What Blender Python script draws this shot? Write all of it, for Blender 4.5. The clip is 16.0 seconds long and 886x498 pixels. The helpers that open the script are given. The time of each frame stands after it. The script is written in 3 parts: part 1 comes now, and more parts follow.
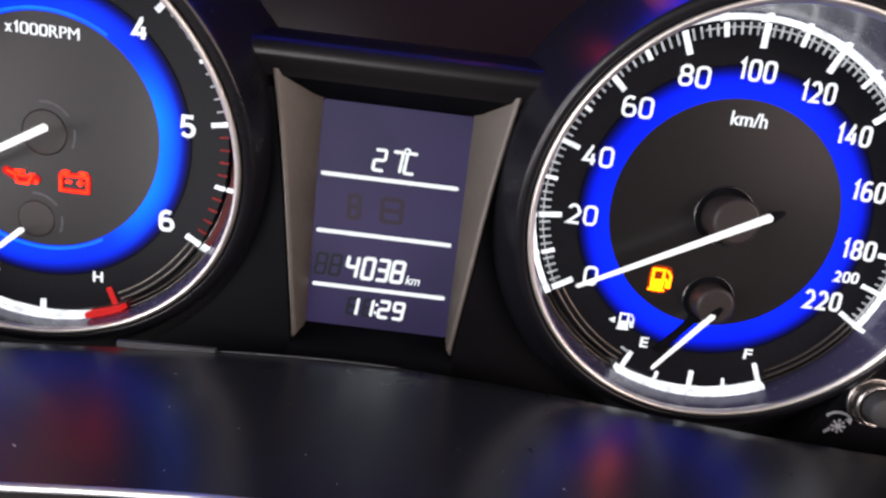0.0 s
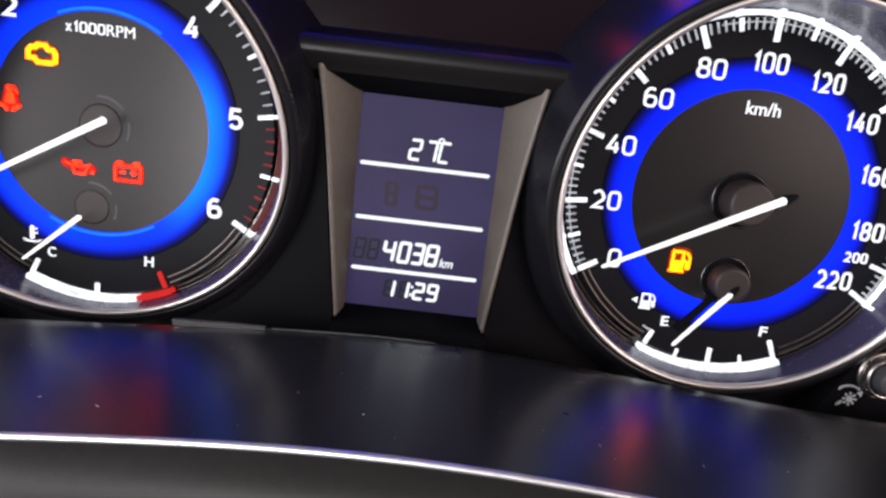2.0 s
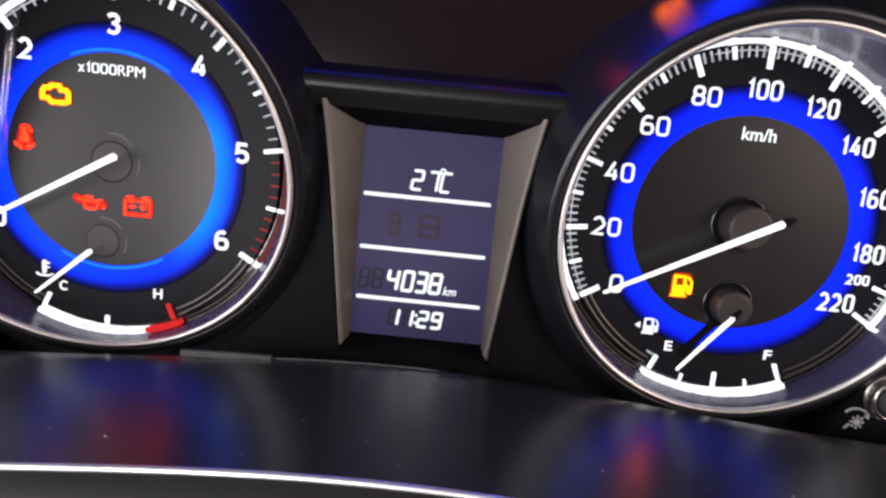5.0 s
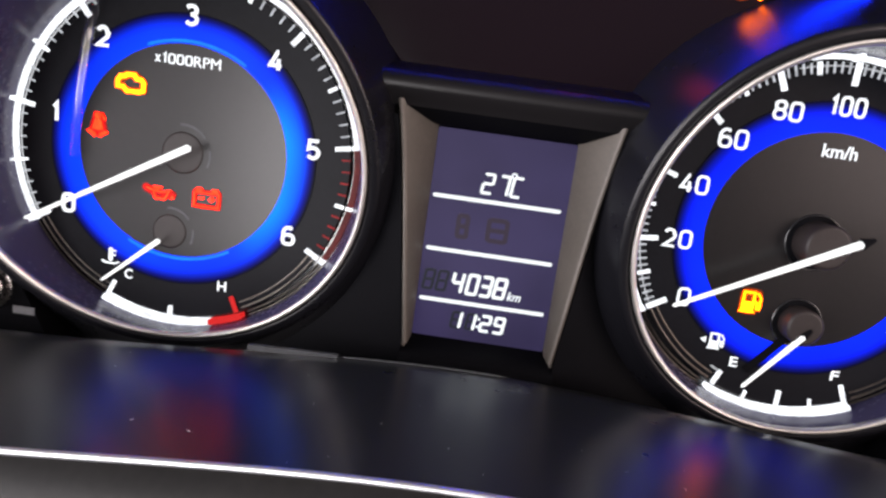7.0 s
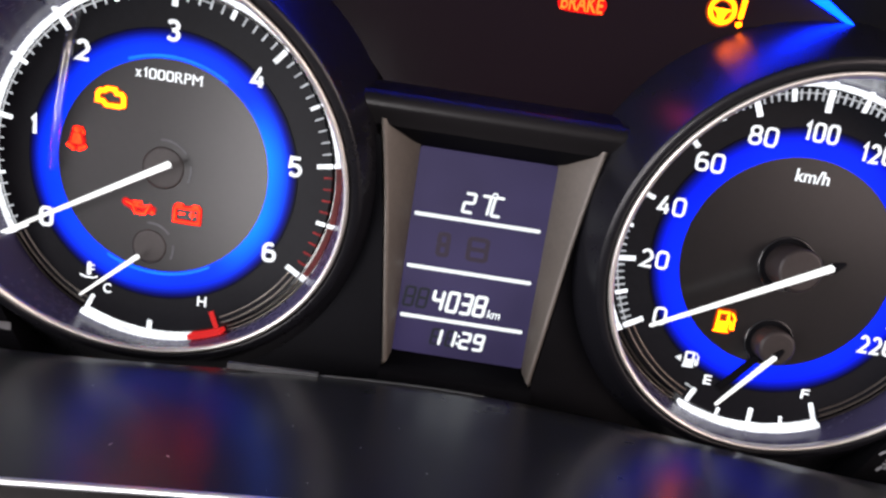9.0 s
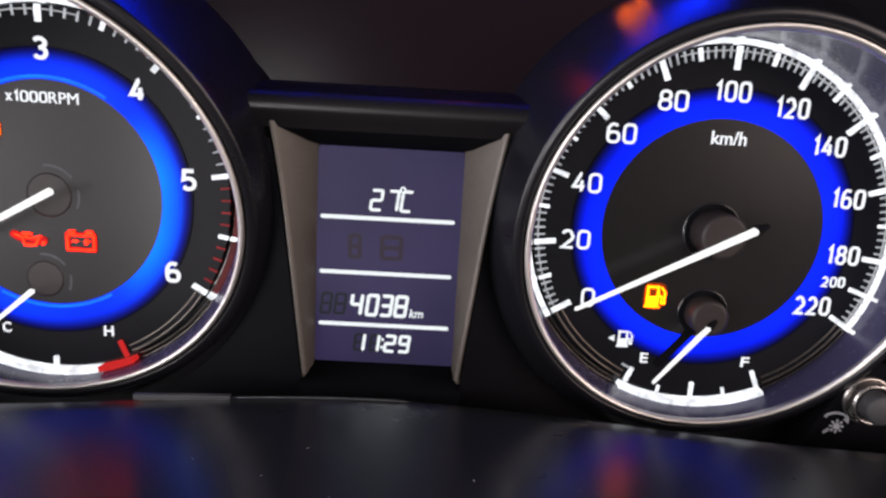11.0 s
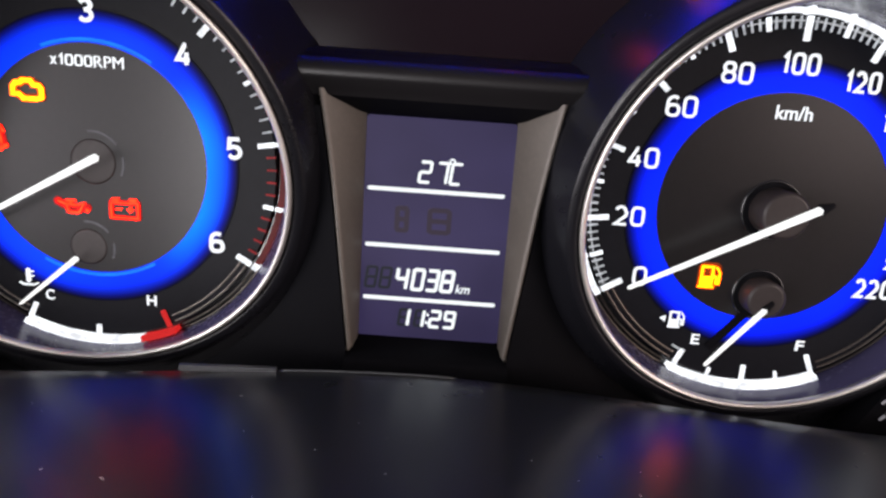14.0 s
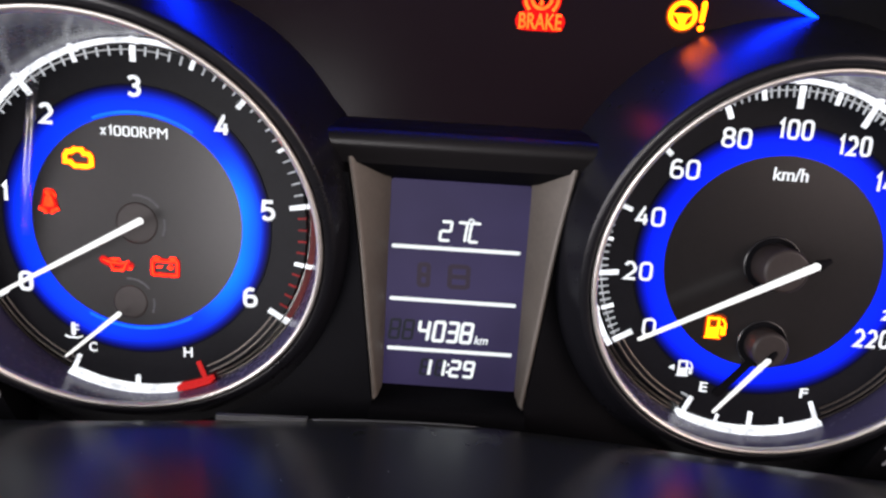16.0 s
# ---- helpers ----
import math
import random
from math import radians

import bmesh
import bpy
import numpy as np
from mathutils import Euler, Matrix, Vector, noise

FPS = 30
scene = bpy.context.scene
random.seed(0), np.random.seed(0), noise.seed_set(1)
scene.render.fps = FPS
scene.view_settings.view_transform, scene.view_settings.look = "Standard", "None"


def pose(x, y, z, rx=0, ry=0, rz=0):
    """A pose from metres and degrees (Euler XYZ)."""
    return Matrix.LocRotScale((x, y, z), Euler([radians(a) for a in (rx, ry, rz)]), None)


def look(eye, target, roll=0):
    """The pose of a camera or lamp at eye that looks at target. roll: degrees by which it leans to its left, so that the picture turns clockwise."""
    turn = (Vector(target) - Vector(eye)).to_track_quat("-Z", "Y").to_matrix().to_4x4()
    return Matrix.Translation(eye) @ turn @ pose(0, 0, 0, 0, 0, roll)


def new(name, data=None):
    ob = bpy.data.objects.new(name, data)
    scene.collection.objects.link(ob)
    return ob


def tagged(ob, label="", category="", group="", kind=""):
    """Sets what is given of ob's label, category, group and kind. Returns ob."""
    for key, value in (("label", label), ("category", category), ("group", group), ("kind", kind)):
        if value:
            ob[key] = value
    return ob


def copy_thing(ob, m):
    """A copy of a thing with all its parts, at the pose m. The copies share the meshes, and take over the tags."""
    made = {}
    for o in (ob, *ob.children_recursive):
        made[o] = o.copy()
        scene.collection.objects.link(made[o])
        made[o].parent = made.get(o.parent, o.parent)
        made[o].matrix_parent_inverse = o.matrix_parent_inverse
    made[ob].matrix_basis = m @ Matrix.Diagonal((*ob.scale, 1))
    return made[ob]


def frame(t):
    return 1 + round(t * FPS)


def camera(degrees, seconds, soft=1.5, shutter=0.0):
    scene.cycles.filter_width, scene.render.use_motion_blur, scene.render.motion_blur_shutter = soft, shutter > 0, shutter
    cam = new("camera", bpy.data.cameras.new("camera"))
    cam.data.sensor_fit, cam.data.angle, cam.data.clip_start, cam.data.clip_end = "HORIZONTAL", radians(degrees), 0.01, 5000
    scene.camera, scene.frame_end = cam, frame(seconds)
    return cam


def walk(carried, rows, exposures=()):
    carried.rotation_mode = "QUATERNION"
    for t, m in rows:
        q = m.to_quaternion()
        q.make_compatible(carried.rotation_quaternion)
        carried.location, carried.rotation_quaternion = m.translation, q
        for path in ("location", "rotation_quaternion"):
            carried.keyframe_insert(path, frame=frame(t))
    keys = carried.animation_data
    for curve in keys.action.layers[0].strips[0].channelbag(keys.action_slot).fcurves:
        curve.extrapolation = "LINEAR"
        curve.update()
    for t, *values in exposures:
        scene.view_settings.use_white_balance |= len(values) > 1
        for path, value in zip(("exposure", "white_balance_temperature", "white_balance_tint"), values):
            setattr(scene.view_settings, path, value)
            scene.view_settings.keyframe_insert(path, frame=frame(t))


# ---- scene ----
S, Z0 = 0.001, 0.95          # millimetres to metres; height of the display's centre


def P(x, y, z):
    return Vector((x * S, y * S, z * S + Z0))


# ---- camera and its way (x, y, z in mm from the display's centre; turns in degrees) ----
cam = camera(66.61, 16.0, 2.5)
ROWS = [
    (0.0, 14.13, -175.31, 36.07, 76.667, -6.861, 1.108),
    (0.5, 4.17, -181.61, 30.06, 76.35, -7.105, 1.039),
    (1.0, 6.68, -184.07, 32.71, 76.369, -5.54, 1.371),
    (1.5, 5.3, -184.65, 40.17, 76.16, -5.949, 0.441),
    (2.0, 6.17, -187.47, 31.9, 77.096, -6.507, 1.163),
    (2.5, 7.74, -187.31, 33.48, 78.551, -6.897, 1.066),
    (3.0, 11.93, -184.54, 39.67, 78.604, -5.072, 0.439),
    (3.5, 13.23, -187.19, 40.51, 77.521, -5.055, 1.93),
    (4.0, 12.16, -191.6, 38.73, 78.022, -4.769, 3.229),
    (4.2, 8.7, -191.87, 36.62, 78.648, -4.993, 2.925),
    (6.3, 8.05, -186.32, 28.62, 79.722, -5.49, 1.274),
    (6.5, 8.0, -188.6, 27.28, 79.145, -6.432, 2.671),
    (7.0, -7.44, -189.07, 32.79, 78.912, -7.721, 3.374),
    (7.5, -12.47, -187.82, 30.4, 78.075, -8.951, 2.376),
    (8.0, -13.11, -187.81, 49.08, 76.87, -8.742, 1.57),
    (8.5, -12.86, -183.0, 45.12, 75.21, -8.461, 1.523),
    (9.0, -8.16, -189.24, 39.68, 78.645, -8.57, 1.937),
    (9.5, -1.32, -185.74, 44.52, 78.979, -6.092, 1.058),
    (10.0, 10.67, -175.61, 42.96, 78.294, -2.962, -1.129),
    (10.2, 10.24, -176.71, 42.79, 77.372, -3.819, -0.828),
    (12.3, 14.65, -180.49, 42.57, 78.669, -1.97, 0.548),
    (12.5, 14.59, -179.62, 42.19, 78.435, -2.221, 0.515),
    (13.0, 15.15, -179.3, 42.85, 78.562, -2.03, 0.319),
    (13.5, 12.93, -180.51, 44.02, 78.362, -2.465, 0.679),
    (14.0, 2.89, -175.51, 40.27, 75.818, -3.931, 1.116),
    (14.5, 6.18, -186.79, 40.73, 77.191, -1.983, 3.863),
    (15.0, -2.63, -186.06, 43.78, 77.786, -3.312, 2.487),
    (15.5, 1.76, -181.85, 44.27, 77.457, -2.768, 1.701),
    (16.0, -0.6, -185.52, 48.64, 78.575, -3.443, 1.74),
]
walk(cam, [(t, pose(x * S, y * S, z * S + Z0, rx, ry, rz)) for t, x, y, z, rx, ry, rz in ROWS],
     ((0.0, 0.13), (0.5, 0.22), (2.5, 0.2), (3.0, 0.1), (4.0, 0.22), (6.5, 0.26), (7.5, 0.34), (8.5, 0.3), (9.5, 0.24), (10.0, 0.12), (12.5, -0.06), (14.0, 0.13), (16.0, 0.12)))

# ---- world, window light and an added rear lamp ----
world = bpy.data.worlds.new("dim_hall")
scene.world = world
world.use_nodes = True
wb = world.node_tree.nodes["Background"]
wb.inputs["Color"].default_value = (0.68, 0.62, 0.68, 1)
wb.inputs["Strength"].default_value = 1.05


def area(name, where, target, sx, sy, power, col):
    d = bpy.data.lights.new(name, "AREA")
    d.shape, d.size, d.size_y, d.energy, d.color = "RECTANGLE", sx, sy, power, col
    o = new(name, d)
    o.matrix_world = look(where, target)
    return o


area("window_light_left", (-0.79, -0.66, 1.0), (0.2, -0.62, 0.97), 0.9, 0.68, 15.0, (0.98, 0.93, 0.97))
# added rear lamp that gives the tachometer's centre disc its sheen
area("added_sheen_light", (-0.42, -1.49, 0.8), (-0.32, 0.0, 0.9), 0.32, 0.56, 13.0, (1.0, 0.955, 0.97))
area("window_light_right", (0.78, -0.8, 1.12), (-0.2, -0.7, 1.0), 1.2, 0.45, 10.0, (1.0, 0.8, 0.74))


# ---- materials ----
def mat(name, base, rough=0.5, metal=0.0, spec=0.5, vary=0.0, scale=300.0, bump=0.0, coat=0.0, rvary=0.0):
    m = bpy.data.materials.new(name)
    m.use_nodes = True
    nt = m.node_tree
    b = nt.nodes["Principled BSDF"]
    b.inputs["Base Color"].default_value = (*base, 1)
    b.inputs["Roughness"].default_value = rough
    b.inputs["Metallic"].default_value = metal
    b.inputs["Specular IOR Level"].default_value = spec
    b.inputs["Coat Weight"].default_value = coat
    b.inputs["Coat Roughness"].default_value = 0.06
    if vary or bump or rvary:
        tc = nt.nodes.new("ShaderNodeTexCoord")
        n1 = nt.nodes.new("ShaderNodeTexNoise")
        n1.inputs["Scale"].default_value, n1.inputs["Detail"].default_value = scale, 6
        n2 = nt.nodes.new("ShaderNodeTexNoise")
        n2.inputs["Scale"].default_value, n2.inputs["Detail"].default_value = scale * 0.06, 3
        mx = nt.nodes.new("ShaderNodeMath")
        mx.operation = "ADD"
        for n in (n1, n2):
            nt.links.new(tc.outputs["Object"], n.inputs["Vector"])
        nt.links.new(n1.outputs["Fac"], mx.inputs[0])
        nt.links.new(n2.outputs["Fac"], mx.inputs[1])
        if vary:
            r = nt.nodes.new("ShaderNodeMapRange")
            r.inputs["From Min"].default_value, r.inputs["From Max"].default_value = 0.6, 1.4
            r.inputs["To Min"].default_value, r.inputs["To Max"].default_value = 1 - vary, 1 + vary
            sc = nt.nodes.new("ShaderNodeVectorMath")
            sc.operation = "SCALE"
            sc.inputs[0].default_value = base
            nt.links.new(mx.outputs[0], r.inputs["Value"])
            nt.links.new(r.outputs[0], sc.inputs["Scale"])
            nt.links.new(sc.outputs[0], b.inputs["Base Color"])
        if rvary:
            r = nt.nodes.new("ShaderNodeMapRange")
            r.inputs["From Min"].default_value, r.inputs["From Max"].default_value = 0.6, 1.4
            r.inputs["To Min"].default_value, r.inputs["To Max"].default_value = rough - rvary, rough + rvary
            nt.links.new(mx.outputs[0], r.inputs["Value"])
            nt.links.new(r.outputs[0], b.inputs["Roughness"])
        if bump:
            bp = nt.nodes.new("ShaderNodeBump")
            bp.inputs["Strength"].default_value, bp.inputs["Distance"].default_value = bump, 0.0002
            nt.links.new(n1.outputs["Fac"], bp.inputs["Height"])
            nt.links.new(bp.outputs[0], b.inputs["Normal"])
    return m


def lit(name, col, strength, base=(0.004, 0.004, 0.004), vary=0.0, scale=200.0):
    m = mat(name, base, 0.4, spec=0.06)
    nt = m.node_tree
    b = nt.nodes["Principled BSDF"]
    b.inputs["Emission Color"].default_value = (*col, 1)
    b.inputs["Emission Strength"].default_value = strength
    if vary:
        tc = nt.nodes.new("ShaderNodeTexCoord")
        n = nt.nodes.new("ShaderNodeTexNoise")
        n.inputs["Scale"].default_value = scale
        r = nt.nodes.new("ShaderNodeMapRange")
        r.inputs["From Min"].default_value, r.inputs["From Max"].default_value = 0.3, 0.7
        r.inputs["To Min"].default_value, r.inputs["To Max"].default_value = strength * (1 - vary), strength * (1 + vary)
        nt.links.new(tc.outputs["Object"], n.inputs["Vector"])
        nt.links.new(n.outputs["Fac"], r.inputs["Value"])
        nt.links.new(r.outputs[0], b.inputs["Emission Strength"])
    return m


def ring_light(name, r0, r1, green=0.035, lamp=0.0):
    """The blue light guide: brightest at its inner edge, dying away outwards; lamp: how much paler it is beside its lamp."""
    m = mat(name, (0.003, 0.003, 0.006), 0.36, spec=0.02)
    nt = m.node_tree
    b = nt.nodes["Principled BSDF"]
    tc = nt.nodes.new("ShaderNodeTexCoord")
    ln = nt.nodes.new("ShaderNodeVectorMath")
    ln.operation = "LENGTH"
    nt.links.new(tc.outputs["Object"], ln.inputs[0])
    ramp = nt.nodes.new("ShaderNodeValToRGB")
    r = nt.nodes.new("ShaderNodeMapRange")
    r.inputs["From Min"].default_value, r.inputs["From Max"].default_value = r0 * S, r1 * S
    nt.links.new(ln.outputs["Value"], r.inputs["Value"])
    nt.links.new(r.outputs[0], ramp.inputs[0])
    e = ramp.color_ramp.elements
    e[0].position, e[0].color = 0.0, (0.0, green * 0.7, 1.0, 1)
    e[1].position, e[1].color = 1.0, (0.0, 0.0, 0.0, 1)
    for pos, col in ((0.45, (0.0, green * 0.55, 1.0, 1)), (0.65, (0.0, green * 0.28, 0.5, 1)), (0.83, (0.0, 0.002, 0.13, 1)), (0.94, (0.0, 0.0004, 0.02, 1))):
        k = e.new(pos)
        k.color = col
    if lamp:
        sep, pw, mix = nt.nodes.new("ShaderNodeVectorMath"), nt.nodes.new("ShaderNodeMapRange"), nt.nodes.new("ShaderNodeMix")
        sep.operation, pw.interpolation_type, mix.data_type, mix.blend_type = "DOT_PRODUCT", "SMOOTHERSTEP", "RGBA", "ADD"
        unit = nt.nodes.new("ShaderNodeVectorMath")
        unit.operation = "NORMALIZE"
        nt.links.new(tc.outputs["Object"], unit.inputs[0])
        nt.links.new(unit.outputs[0], sep.inputs[0])
        sep.inputs[1].default_value = (math.cos(radians(-6)), 0, math.sin(radians(-6)))
        pw.inputs["From Min"].default_value, pw.inputs["From Max"].default_value = 0.55, 1.0
        nt.links.new(sep.outputs["Value"], pw.inputs["Value"])
        fade = nt.nodes.new("ShaderNodeMath")
        fade.operation = "MULTIPLY"
        out = nt.nodes.new("ShaderNodeMapRange")
        out.inputs["From Min"].default_value, out.inputs["From Max"].default_value = 0.75, 0.1
        nt.links.new(r.outputs[0], out.inputs["Value"])
        nt.links.new(pw.outputs[0], fade.inputs[0])
        nt.links.new(out.outputs[0], fade.inputs[1])
        nt.links.new(fade.outputs[0], mix.inputs["Factor"])
        nt.links.new(ramp.outputs[0], mix.inputs["A"])
        mix.inputs["B"].default_value = (0.0, lamp, 0.35, 1)
        nt.links.new(mix.outputs["Result"], b.inputs["Emission Color"])
    else:
        nt.links.new(ramp.outputs[0], b.inputs["Emission Color"])
    n = nt.nodes.new("ShaderNodeTexNoise")
    n.inputs["Scale"].default_value, n.inputs["Detail"].default_value = 32.0, 1.0
    w = nt.nodes.new("ShaderNodeMapRange")
    w.inputs["From Min"].default_value, w.inputs["From Max"].default_value = 0.3, 0.7
    w.inputs["To Min"].default_value, w.inputs["To Max"].default_value = 1.0, 1.9
    nt.links.new(tc.outputs["Object"], n.inputs["Vector"])
    nt.links.new(n.outputs["Fac"], w.inputs["Value"])
    nt.links.new(w.outputs[0], b.inputs["Emission Strength"])
    return m


M_FACE = mat("dial_black", (0.006, 0.0062, 0.008), 0.42, spec=0.07, vary=0.25, scale=900, bump=0.05)
M_RIDGE = mat("ridge_bronze", (0.14, 0.125, 0.11), 0.35, 1.0, vary=0.2, scale=800)
M_HUB = mat("hub_black", (0.02, 0.016, 0.0155), 0.42, spec=0.2, vary=0.2, scale=700)
M_LAMPS = mat("smoked_panel", (0.007, 0.0042, 0.006), 0.2, spec=0.035, rvary=0.05, scale=400)
M_DISC = mat("dial_disc", (0.008, 0.0072, 0.0075), 0.28, spec=0.22, vary=0.2, scale=700)
M_BROW = mat("brow_black", (0.0055, 0.005, 0.0055), 0.36, spec=0.2, rvary=0.04, scale=500)
M_COLLAR = mat("collar_black", (0.005, 0.005, 0.0065), 0.3, spec=0.3, rvary=0.04, scale=500)
M_STRIP = mat("sticker_and_highlight_grey", (0.055, 0.058, 0.062), 0.3, vary=0.2, scale=900)
M_GLOSS = mat("gloss_black", (0.008, 0.008, 0.009), 0.16, rvary=0.05, scale=500)
M_WALL = mat("bezel_wall", (0.042, 0.038, 0.08), 0.26, rvary=0.04, scale=600)
M_MASK = mat("mask_black", (0.004, 0.004, 0.0048), 0.5, spec=0.012, vary=0.25, scale=900, bump=0.15)
M_LOWER = mat("panel_black", (0.012, 0.0135, 0.014), 0.29, spec=0.55, rvary=0.02, scale=120)
M_FRONT = mat("front_black", (0.012, 0.0115, 0.011), 0.45, spec=0.2, vary=0.25, scale=500, bump=0.1)
M_CHROME = mat("satin_chrome", (0.64, 0.62, 0.585), 0.5, 1.0, rvary=0.06, scale=800)
M_KNOB = mat("worn_chrome", (0.42, 0.4, 0.38), 0.28, 1.0, rvary=0.08, scale=900)
M_TRIM = mat("silver_trim", (0.85, 0.86, 0.88), 0.4, 1.0, rvary=0.06, scale=900)
M_SIDE = mat("satin_brown", (0.06, 0.051, 0.042), 0.5, 0.2, vary=0.2, scale=800)
M_CLOTH = mat("cabin_cloth", (0.1, 0.1, 0.105), 0.9, vary=0.3, scale=60)
M_DASH = mat("dash_plastic", (0.03, 0.03, 0.032), 0.6, vary=0.3, scale=300, bump=0.2)
M_GREY = mat("grey_print", (0.3, 0.31, 0.33), 0.5, vary=0.2, scale=900)
M_ARC = mat("gloss_arc_grey", (0.055, 0.057, 0.065), 0.4, spec=0.2, vary=0.5, scale=900)
M_WORN = mat("worn_print", (0.1, 0.1, 0.105), 0.5, vary=0.5, scale=2500)
M_DUST = mat("dust", (0.7, 0.7, 0.68), 0.9)
M_WHITE = lit("white_print_lit", (0.93, 0.95, 1.0), 1.1)
M_TICK = lit("white_tick_lit", (0.93, 0.95, 1.0), 1.15, vary=0.3, scale=400)
M_RED = lit("red_print_lit", (1.0, 0.03, 0.03), 0.6)
M_RED_DIM = lit("red_wall_lit", (1.0, 0.1, 0.1), 0.09, vary=0.3, scale=400)
M_REDTICK = lit("red_tick_lit", (1.0, 0.05, 0.06), 0.28, vary=0.3, scale=400)
M_MINOR = lit("minor_tick_lit", (0.9, 0.93, 1.0), 0.55, vary=0.3, scale=400)
M_DIM = lit("dim_print_and_reflection", (0.93, 0.95, 1.0), 0.5)
M_NEEDLE = lit("needle_white", (1.0, 1.0, 1.0), 1.1)
# M_GLOW_*: glare round the lamps, painted as glowing margins
M_GLOW_B = lit("strong_red_halo", (1.0, 0.001, 0.001), 1.0, vary=0.3, scale=300)
M_LAMP_B = lit("lamp_red_bright", (1.0, 0.045, 0.004), 6.5, vary=0.3, scale=400)
M_LAMP_R = lit("lamp_red", (1.0, 0.009, 0.001), 9.0, vary=0.5, scale=500)
M_LAMP_Y = lit("lamp_amber", (1.0, 0.125, 0.0005), 9.5, vary=0.3, scale=500)
M_GLOW_R = lit("red_lamp_halo", (1.0, 0.001, 0.001), 0.6, vary=0.3, scale=300)
M_GLOW_Y = lit("amber_lamp_halo", (1.0, 0.12, 0.0), 0.3, vary=0.2, scale=300)
M_LCD = lit("lcd_background", (0.44, 0.34, 1.0), 0.066, (0.008, 0.008, 0.012), vary=0.3, scale=28)
M_SEG = lit("lcd_segment_lit", (0.92, 0.97, 1.0), 1.0)
M_GHOST = lit("lcd_segment_off", (0.32, 0.36, 0.5), 0.05)
M_GHOST2 = lit("lcd_symbol_off", (0.5, 0.36, 0.6), 0.068)
M_BLUE = ring_light("blue_ring_light", 30.2, 38.5, 0.022)
M_BLUE_T = ring_light("blue_ring_light_pale", 30.2, 38.5, 0.05, 0.13)
M_GLINT = lit("blue_glint", (0.0, 0.2, 1.0), 1.0, vary=0.3, scale=120)
M_GUIDE = lit("blue_guide", (0.0, 0.016, 1.0), 24.0)


# ---- mesh helpers ----
def obj(name, bm, material, parent=None, label="", smooth=False):
    me = bpy.data.meshes.new(name)
    bmesh.ops.recalc_face_normals(bm, faces=bm.faces)
    bm.to_mesh(me)
    bm.free()
    if smooth:
        for p in me.polygons:
            p.use_smooth = True
    me.materials.append(material)
    o = new(name, me)
    if parent:
        o.parent = parent
        o.matrix_parent_inverse = parent.matrix_world.inverted()
    if label:
        o["label"] = label
    return o


def part(name, bm, material, parent, label="", smooth=False):
    return obj(name, bm, material, parent, label, smooth)


def thing(name, x, y, z, label, category, group="", kind=""):
    e = new(name)
    e.empty_display_size = 0.01
    e.matrix_world = Matrix.Translation(P(x, y, z))
    bpy.context.view_layer.update()
    return tagged(e, label, category, group, kind)


def slab(pts, y0, y1):
    """A flat outline (x, z in mm) given depth from y0 (front) to y1 (back)."""
    bm = bmesh.new()
    f = [bm.verts.new(P(x, y0, z)) for x, z in pts]
    b = [bm.verts.new(P(x, y1, z)) for x, z in pts]
    n = len(pts)
    bm.faces.new(f)
    bm.faces.new(b[::-1])
    for i in range(n):
        bm.faces.new((f[i], b[i], b[(i + 1) % n], f[(i + 1) % n]))
    return bm


def join(*bms):
    out = bmesh.new()
    for b in bms:
        me = bpy.data.meshes.new("tmp")
        b.to_mesh(me)
        b.free()
        out.from_mesh(me)
        bpy.data.meshes.remove(me)
    return out


def polar(cx, cz, r, deg):
    return cx + r * math.cos(radians(deg)), cz + r * math.sin(radians(deg))


def sector(cx, cz, r0, r1, a0, a1, y0, y1, n=48):
    """A band of a ring between two radii and two angles."""
    pts = [polar(cx, cz, r1, a0 + (a1 - a0) * i / n) for i in range(n + 1)]
    pts += [polar(cx, cz, r0, a1 + (a0 - a1) * i / n) for i in range(n + 1)]
    bm = bmesh.new()
    m = n + 1
    f = [bm.verts.new(P(x, y0, z)) for x, z in pts]
    b = [bm.verts.new(P(x, y1, z)) for x, z in pts]
    for i in range(n):
        j = 2 * m - 1 - i
        bm.faces.new((f[i], f[i + 1], f[j - 1], f[j]))
        bm.faces.new((b[i], b[j], b[j - 1], b[i + 1]))
    for i in range(2 * m):
        k = (i + 1) % (2 * m)
        bm.faces.new((f[i], b[i], b[k], f[k]))
    return bm


def lathe(cx, cz, profile, n=128, closed=False, a0=0.0, a1=360.0):
    """profile: (radius, y, tilt) rows; tilt is the y gained per mm of height above the centre. A row may add the sideways tilt and a shift of its centre."""
    bm = bmesh.new()
    full = abs(a1 - a0 - 360) < 1e-6
    steps = n if full else n + 1
    rings = []
    for r, y, k, *more in profile:
        kx, dx, dz = more or (0, 0, 0)
        ring = []
        for i in range(steps):
            x, z = polar(cx + dx, cz + dz, r, a0 + (a1 - a0) * i / n)
            ring.append(bm.verts.new(P(x, y + k * (z - cz) + kx * (x - cx), z)))
        rings.append(ring)
    rows = list(zip(rings, rings[1:]))
    if closed:
        rows.append((rings[-1], rings[0]))
    for a, b in rows:
        for i in range(n):
            j = (i + 1) % steps
            bm.faces.new((a[i], a[j], b[j], b[i]))
    return bm


def disc(cx, cz, r, y0, y1, n=96, hole=0.0):
    if hole:
        return lathe(cx, cz, [(hole, y1, 0), (hole, y0, 0), (r, y0, 0), (r, y1, 0)], n, True)
    bm = slab([polar(cx, cz, r, 360 * i / n) for i in range(n)], y0, y1)
    return bm


